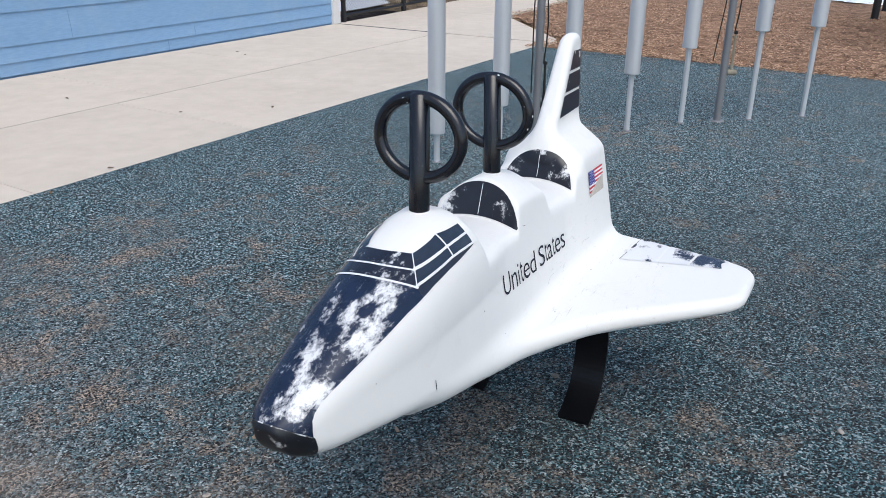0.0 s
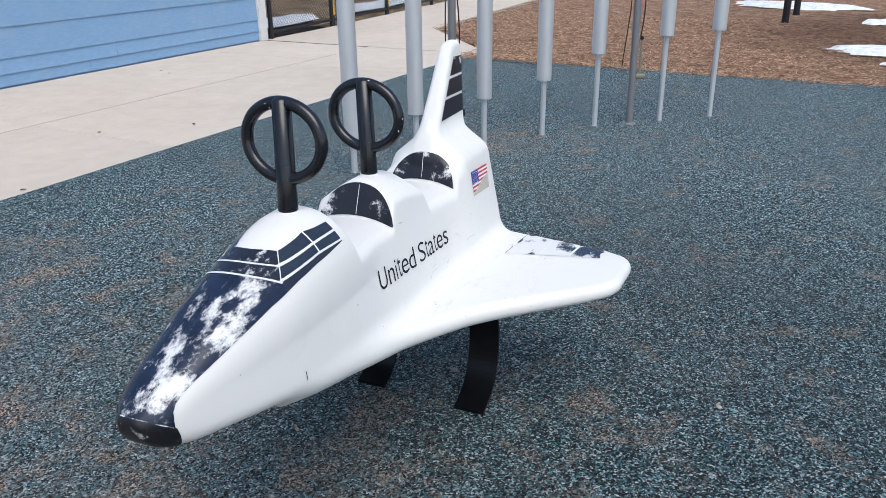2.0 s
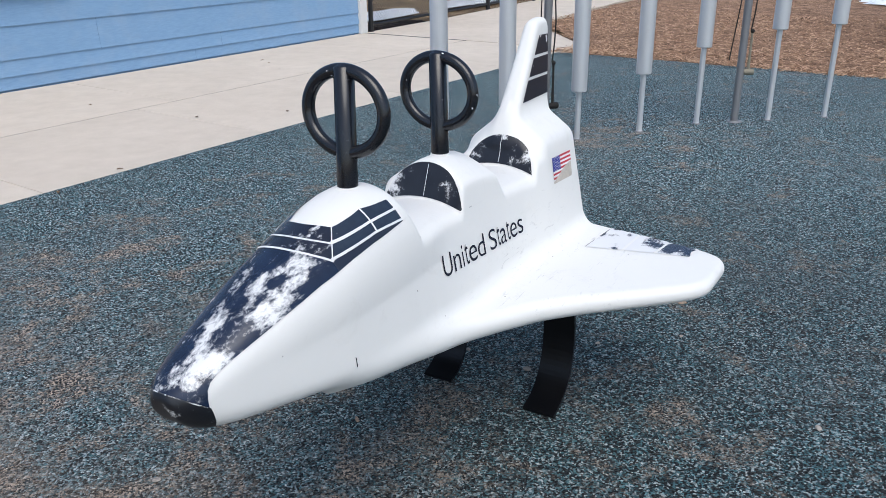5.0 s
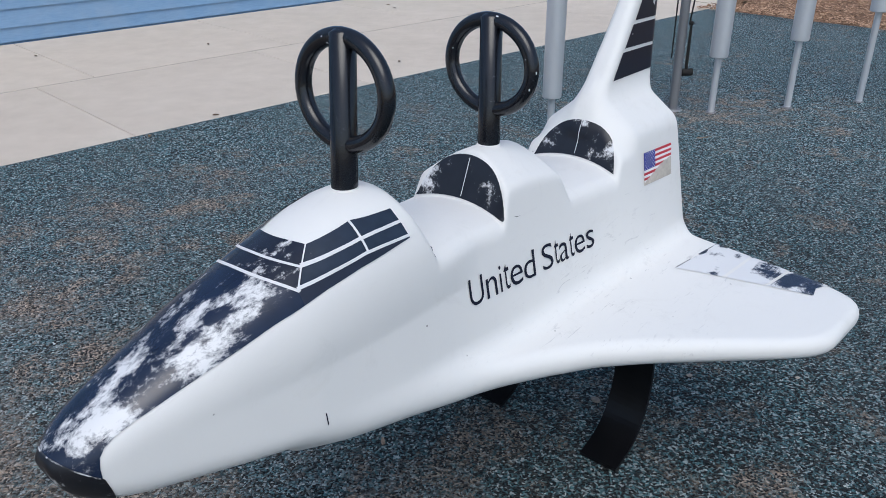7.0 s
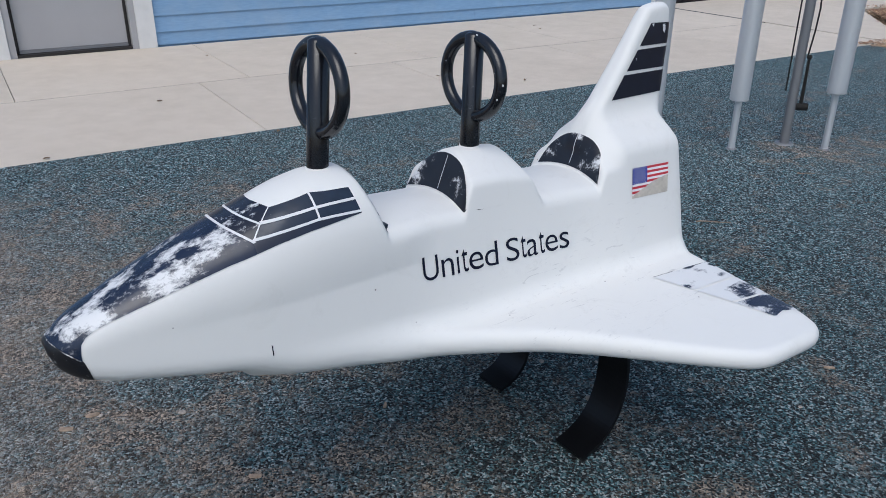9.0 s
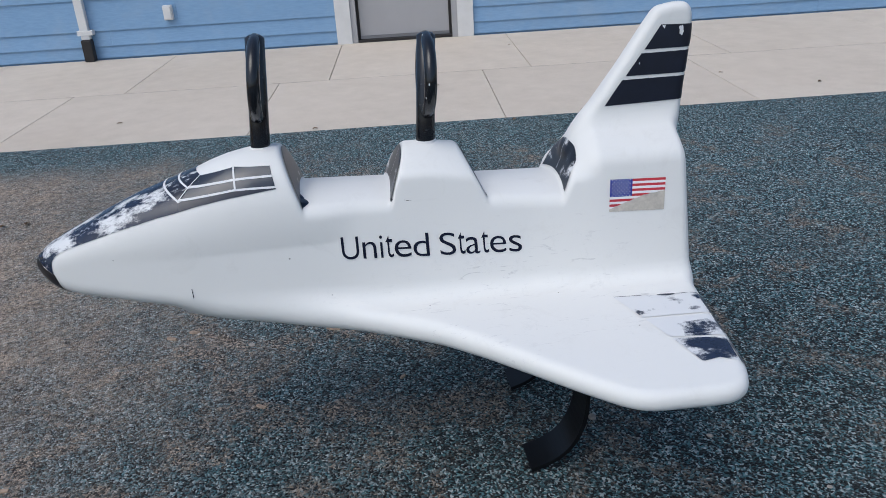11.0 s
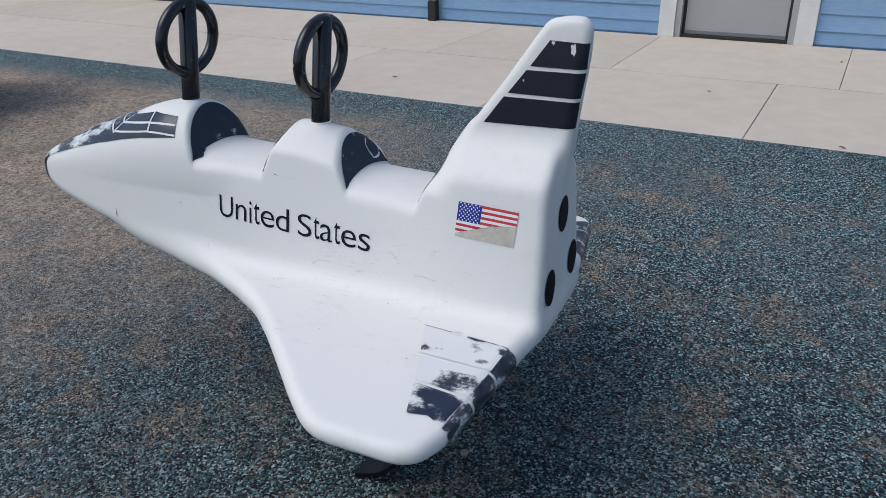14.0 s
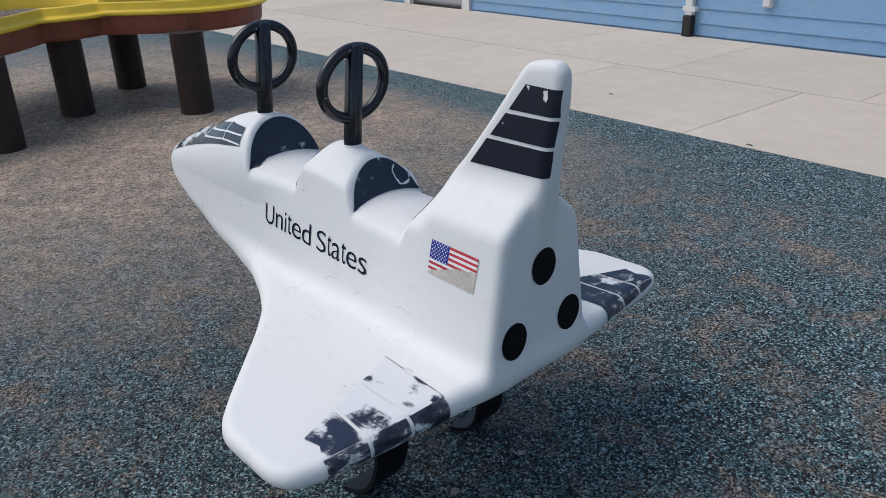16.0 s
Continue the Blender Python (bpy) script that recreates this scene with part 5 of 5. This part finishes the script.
# handle posts and rings
def handle(a0, z0, a1, z1, ring_z, tilt):
    lean = (a1 - a0) / (z1 - z0)
    post_ = part("handle_post", tube([(a0, 0, z0 - 0.03), (a0, 0, z0), (a1 - 0.003 * lean, tilt * (z1 - z0), z1 - 0.006), (a1, tilt * (z1 - z0), z1)], [0.0215, 0.0215, 0.0205, 0.012], 24), "steel", shuttle, "black enamelled steel post")
    ring = []
    for i in range(48):
        w = 2 * math.pi * i / 48
        z = ring_z + 0.0795 * math.sin(w)
        ring.append((a0 + (z - z0) * lean, 0.0915 * math.cos(w) + tilt * (z - z0), z))
    part("handle_ring", tube(ring, 0.0135, 16, closed=True), "steel", post_, "chipped black enamelled grip ring", smooth=True)
    rng = random.Random(int(a0 * 100) + 3)
    for _ in range(9):
        w, turn = rng.choice((rng.uniform(-0.5, 0.9), rng.uniform(2.4, 3.6), rng.uniform(1.2, 1.9))), rng.uniform(0, 6.28)
        bm = bmesh.new()
        zc = ring_z + 0.0795 * math.sin(w)
        mid = Vector((a0 + (zc - z0) * lean, 0.0915 * math.cos(w) + tilt * (zc - z0), zc))
        out = (Vector((lean * math.sin(w), math.cos(w), math.sin(w))).normalized() * math.cos(turn) + Vector((1, 0, -lean)).normalized() * math.sin(turn))
        side = Vector((0, -math.sin(w), math.cos(w)))
        up = out.cross(side).normalized()
        size = rng.uniform(0.0006, 0.0016)
        pts = []
        for i in range(9):
            v = 2 * math.pi * i / 9
            r = size * rng.uniform(0.6, 1.3)
            pts.append(mid + (out * 0.0136 + side * r * 1.6 * math.cos(v) + up * r * math.sin(v)).normalized() * 0.0138)
        bm.faces.new([bm.verts.new(q + side * ((q - mid).dot(side) * 0.2)) for q in pts])
        part("chip", bm, "chip", post_, "chip of bare metal")
    flange = tube([(a0, 0, z0 - 0.012), (a0, 0, z0 + 0.003)], [0.026, 0.0222], 24)
    part("handle_collar", flange, "hull", post_, "white moulded collar")
    for f in post_.data.polygons:
        f.use_smooth = len(f.vertices) == 4


handle(0.0, 0.797, 0.022, 1.036, 0.946, 0.035)
handle(0.366, 0.777, 0.384, 1.013, 0.923, 0.055)

# bent strip legs, bolted up under the body
PATH = [(0.544, 0.006), (0.566, 0.012), (0.612, 0.028), (0.652, 0.066), (0.678, 0.130), (0.684, 0.210), (0.668, 0.300), (0.628, 0.368), (0.56, 0.398), (0.45, 0.402)]


def strip_leg(p0, p1, aft=0.0):
    bm, n = bmesh.new(), 40
    grid = np.linspace(0, len(PATH) - 1, n)
    pts = np.stack([np.interp(grid, range(len(PATH)), [q[k] for q in PATH]) for k in (0, 1)], 1)
    for _ in range(6):
        pts[1:-1] = 0.5 * pts[1:-1] + 0.25 * (pts[:-2] + pts[2:])
    way = np.gradient(pts, axis=0)
    way /= np.linalg.norm(way, axis=1, keepdims=True)
    nor = np.stack([-way[:, 1], way[:, 0]], 1) * 0.005
    rows = []
    for q, m in zip(pts, nor):
        rows.append([bm.verts.new((q[0] + aft * max(0, 1 - q[1] / 0.12) + s * m[0], -p, q[1] + s * m[1])) for s, p in ((-1, p0), (-1, p1), (1, p1), (1, p0))])
    for r0, r1 in zip(rows, rows[1:]):
        for k in range(4):
            f = bm.faces.new((r0[k], r0[(k + 1) % 4], r1[(k + 1) % 4], r1[k]))
    bm.faces.new(rows[0])
    bm.faces.new(rows[-1][::-1])
    ob = part("leg", bm, "leg", shuttle, "bent black steel strip leg")
    return ob


strip_leg(0.154, 0.248)
strip_leg(-0.190, -0.096, 0.028)
part("cross_plate", box(0.40, 0.52, -0.24, 0.24, 0.385, 0.399, 0.004), "leg", shuttle, "black steel plate under the body")


# ---- sand table ----
table = empty("sand_table", Matrix(), "raised sand table, yellow rim, red-brown skirt, dark round posts", "sand table")
LOBES = ((-3.42, -1.12, 0.60), (-2.86, -2.20, 0.66), (-1.92, -2.12, 0.74))


def lobed(grow):
    """The outline of three merged round basins, softened where they meet."""
    pts = []
    cx, cy = -2.75, -1.75
    for i in range(120):
        w = 2 * math.pi * i / 120
        ux, uy = math.cos(w), math.sin(w)
        far = 0.0
        for x, y, r in LOBES:
            b = ux * (x - cx) + uy * (y - cy)
            disc = b * b - (x - cx) ** 2 - (y - cy) ** 2 + r * r
            if disc > 0:
                far = max(far, b + math.sqrt(disc))
        pts.append(max(far, 0.45))
    for _ in range(2):
        pts = [(pts[i - 1] + 2 * pts[i] + pts[(i + 1) % 120]) / 4 for i in range(120)]
    return [(cx + (r + grow) * math.cos(2 * math.pi * i / 120), cy + (r + grow) * math.sin(2 * math.pi * i / 120)) for i, r in enumerate(pts)]


def band(levels):
    """A wall of revolution-like rings: (grow, z) up the outside and down the inside."""
    bm = bmesh.new()
    rings = [[bm.verts.new((x, y, z)) for x, y in lobed(g)] for g, z in levels]
    for a, b in zip(rings, rings[1:]):
        for i in range(120):
            bm.faces.new((a[i], a[(i + 1) % 120], b[(i + 1) % 120], b[i]))
    return bm, rings


bm, rings = band([(-0.10, 0.545), (-0.055, 0.53), (-0.045, 0.55), (-0.035, 0.655), (-0.09, 0.655)])
bm.faces.new(rings[0][::-1])
part("skirt", bm, "brown", table, "red-brown plastic skirt", smooth=False)
bm, rings = band([(-0.034, 0.656), (0.0, 0.656), (0.010, 0.664), (0.008, 0.676), (-0.004, 0.684), (-0.045, 0.690), (-0.058, 0.700), (-0.062, 0.735), (-0.072, 0.745), (-0.090, 0.745), (-0.100, 0.735), (-0.102, 0.60)])
part("rim", bm, "yellow", table, "bright yellow moulded rim", smooth=True)
bm, rings = band([(-0.1015, 0.62), (-0.16, 0.632)])
bm.faces.new(rings[-1])
part("sand", bm, "sand", table, "pale play sand")
for x, y in ((-2.88, -0.76), (-2.64, -1.58), (-3.50, -1.80), (-1.79, -1.38), (-2.3, -2.5)):
    part("post", tube([(x, y, -0.03), (x, y, 0.002), (x, y, 0.55)], 0.112, 32), "post", table, "dark brown cylindrical post")

# ---- small litter: pebbles, dry leaves ----
def pebble(x, y, size, seed):
    r = random.Random(seed)
    bm = bmesh.new()
    bmesh.ops.create_icosphere(bm, subdivisions=2, radius=size)
    sx, sy, sz = r.uniform(0.9, 1.3), r.uniform(0.6, 0.9), r.uniform(0.3, 0.5)
    for v in bm.verts:
        v.co = Vector((v.co.x * sx, v.co.y * sy, v.co.z * sz)) * (1 + 0.25 * noise.noise(v.co * 60 + Vector((seed, 0, 0))))
    bmesh.ops.rotate(bm, matrix=Matrix.Rotation(r.uniform(0, 6), 3, "Z"), verts=bm.verts[:])
    bmesh.ops.translate(bm, vec=(x, y, size * sz * 0.7), verts=bm.verts[:])
    return tagged(part("pebble", bm, "stone", smooth=True), "small pale pebble lying on the rubber surface", "pebble", "loose pebbles")


def leaf(x, y, size, seed):
    r = random.Random(seed)
    bm = bmesh.new()
    n, rows = 7, []
    for i in range(n):
        u = i / (n - 1)
        w = size * 0.30 * math.sin(math.pi * min(1, u * 0.9 + 0.08)) ** 0.8
        rows.append([bm.verts.new(((u - 0.5) * size, s * w, 0.004 + abs(s) * size * 0.12 + 0.05 * size * math.sin(u * 5))) for s in (-1, 0, 1)])
    for a, b in zip(rows, rows[1:]):
        for k in (0, 1):
            bm.faces.new((a[k], a[k + 1], b[k + 1], b[k]))
    bmesh.ops.solidify(bm, geom=bm.faces[:], thickness=0.0012)
    bmesh.ops.rotate(bm, matrix=Matrix.Rotation(r.uniform(0, 6), 3, "Z"), verts=bm.verts[:])
    bmesh.ops.translate(bm, vec=(x, y, 0.001), verts=bm.verts[:])
    return tagged(part("dry_leaf", bm, "leaf"), "curled dry brown leaf on the ground", "leaf", "dry leaves")


def wood_bit(x, y, long, wide, turn, seed):
    """A flat splinter of mulch, thicker in the middle, with ragged ends."""
    r = random.Random(seed)
    bm = bmesh.new()
    rows = []
    for i in range(6):
        u = i / 5 - 0.5
        w = wide / 2 * (1 - 1.5 * abs(u) ** 2.2) * r.uniform(0.85, 1.1)
        rows.append([bm.verts.new((u * long + r.uniform(-0.1, 0.1) * wide, side * w, z)) for side, z in ((-1, 0.0), (-0.7, 0.004), (0.6, 0.0055), (1, 0.0))])
    for a, b in zip(rows, rows[1:]):
        for k in range(4):
            bm.faces.new((a[k], a[(k + 1) % 4], b[(k + 1) % 4], b[k]))
    bm.faces.new(rows[0])
    bm.faces.new(rows[-1][::-1])
    bmesh.ops.rotate(bm, matrix=Matrix.Rotation(turn, 3, "Z"), verts=bm.verts[:])
    bmesh.ops.translate(bm, vec=(x, y, 0.0005), verts=bm.verts[:])
    return tagged(part("wood_bit", bm, "splinter"), "flat weathered bit of wood on the rubber surface", "wood bit", "wood bits")


def twig(x, y, long, turn, seed):
    r = random.Random(seed)
    pts = [(x + math.cos(turn) * long * u + 0.006 * math.sin(u * 7 + seed), y + math.sin(turn) * long * u + 0.006 * math.cos(u * 5 + seed), 0.0035 + 0.002 * r.random()) for u in [k / 8 - 0.5 for k in range(9)]]
    return tagged(part("twig", tube(pts, [0.0035 - 0.0017 * k / 8 for k in range(9)], 8), "splinter", smooth=True), "thin bare twig lying on the rubber surface", "twig", "twigs")


for k, (x, y, size) in enumerate(((1.124, 1.852, 0.011), (1.275, 3.263, 0.008), (-0.605, 1.570, 0.010), (2.17, 3.41, 0.011), (1.43, 2.16, 0.005), (0.345, 2.137, 0.012), (1.72, 3.53, 0.005), (0.586, 2.310, 0.009), (0.87, 2.37, 0.007), (0.307, 2.330, 0.007), (-0.18, 3.67, 0.010), (0.15, 2.785, 0.007), (-0.28, 2.29, 0.004), (0.161, 2.255, 0.009), (-0.59, 2.87, 0.005), (-0.37, 2.58, 0.005), (0.10, 0.62, 0.005), (-0.785, 1.46, 0.007))):
    pebble(x, y, size, k)
for k, row in enumerate(((-0.268, 1.461, 0.030, 0.012, 0.5), (-0.350, 0.806, 0.042, 0.013, 1.0), (-0.816, 1.378, 0.034, 0.015, 0.6), (-0.806, 1.451, 0.034, 0.014, 0.9), (-0.525, 1.822, 0.045, 0.014, 0.7), (-0.14, 1.85, 0.022, 0.010, 2.0), (0.93, 2.62, 0.030, 0.009, 0.3))):
    wood_bit(*row, k)
twig(0.431, 3.633, 0.15, 0.44, 1)
twig(0.723, 4.519, 0.08, 0.30, 4)
for k, (x, y) in enumerate(((-2.08, 3.88), (-1.94, 4.32), (-3.02, 6.16), (-1.97, 5.70), (-2.11, 8.28), (-2.24, 8.47), (-1.33, 5.89), (-3.93, 1.99), (-2.81, 2.89), (-4.07, 5.46), (-3.23, 4.09), (-2.37, 1.073), (-2.322, 1.169), (-0.39, 5.26))):
    leaf(x, y, 0.035, k)
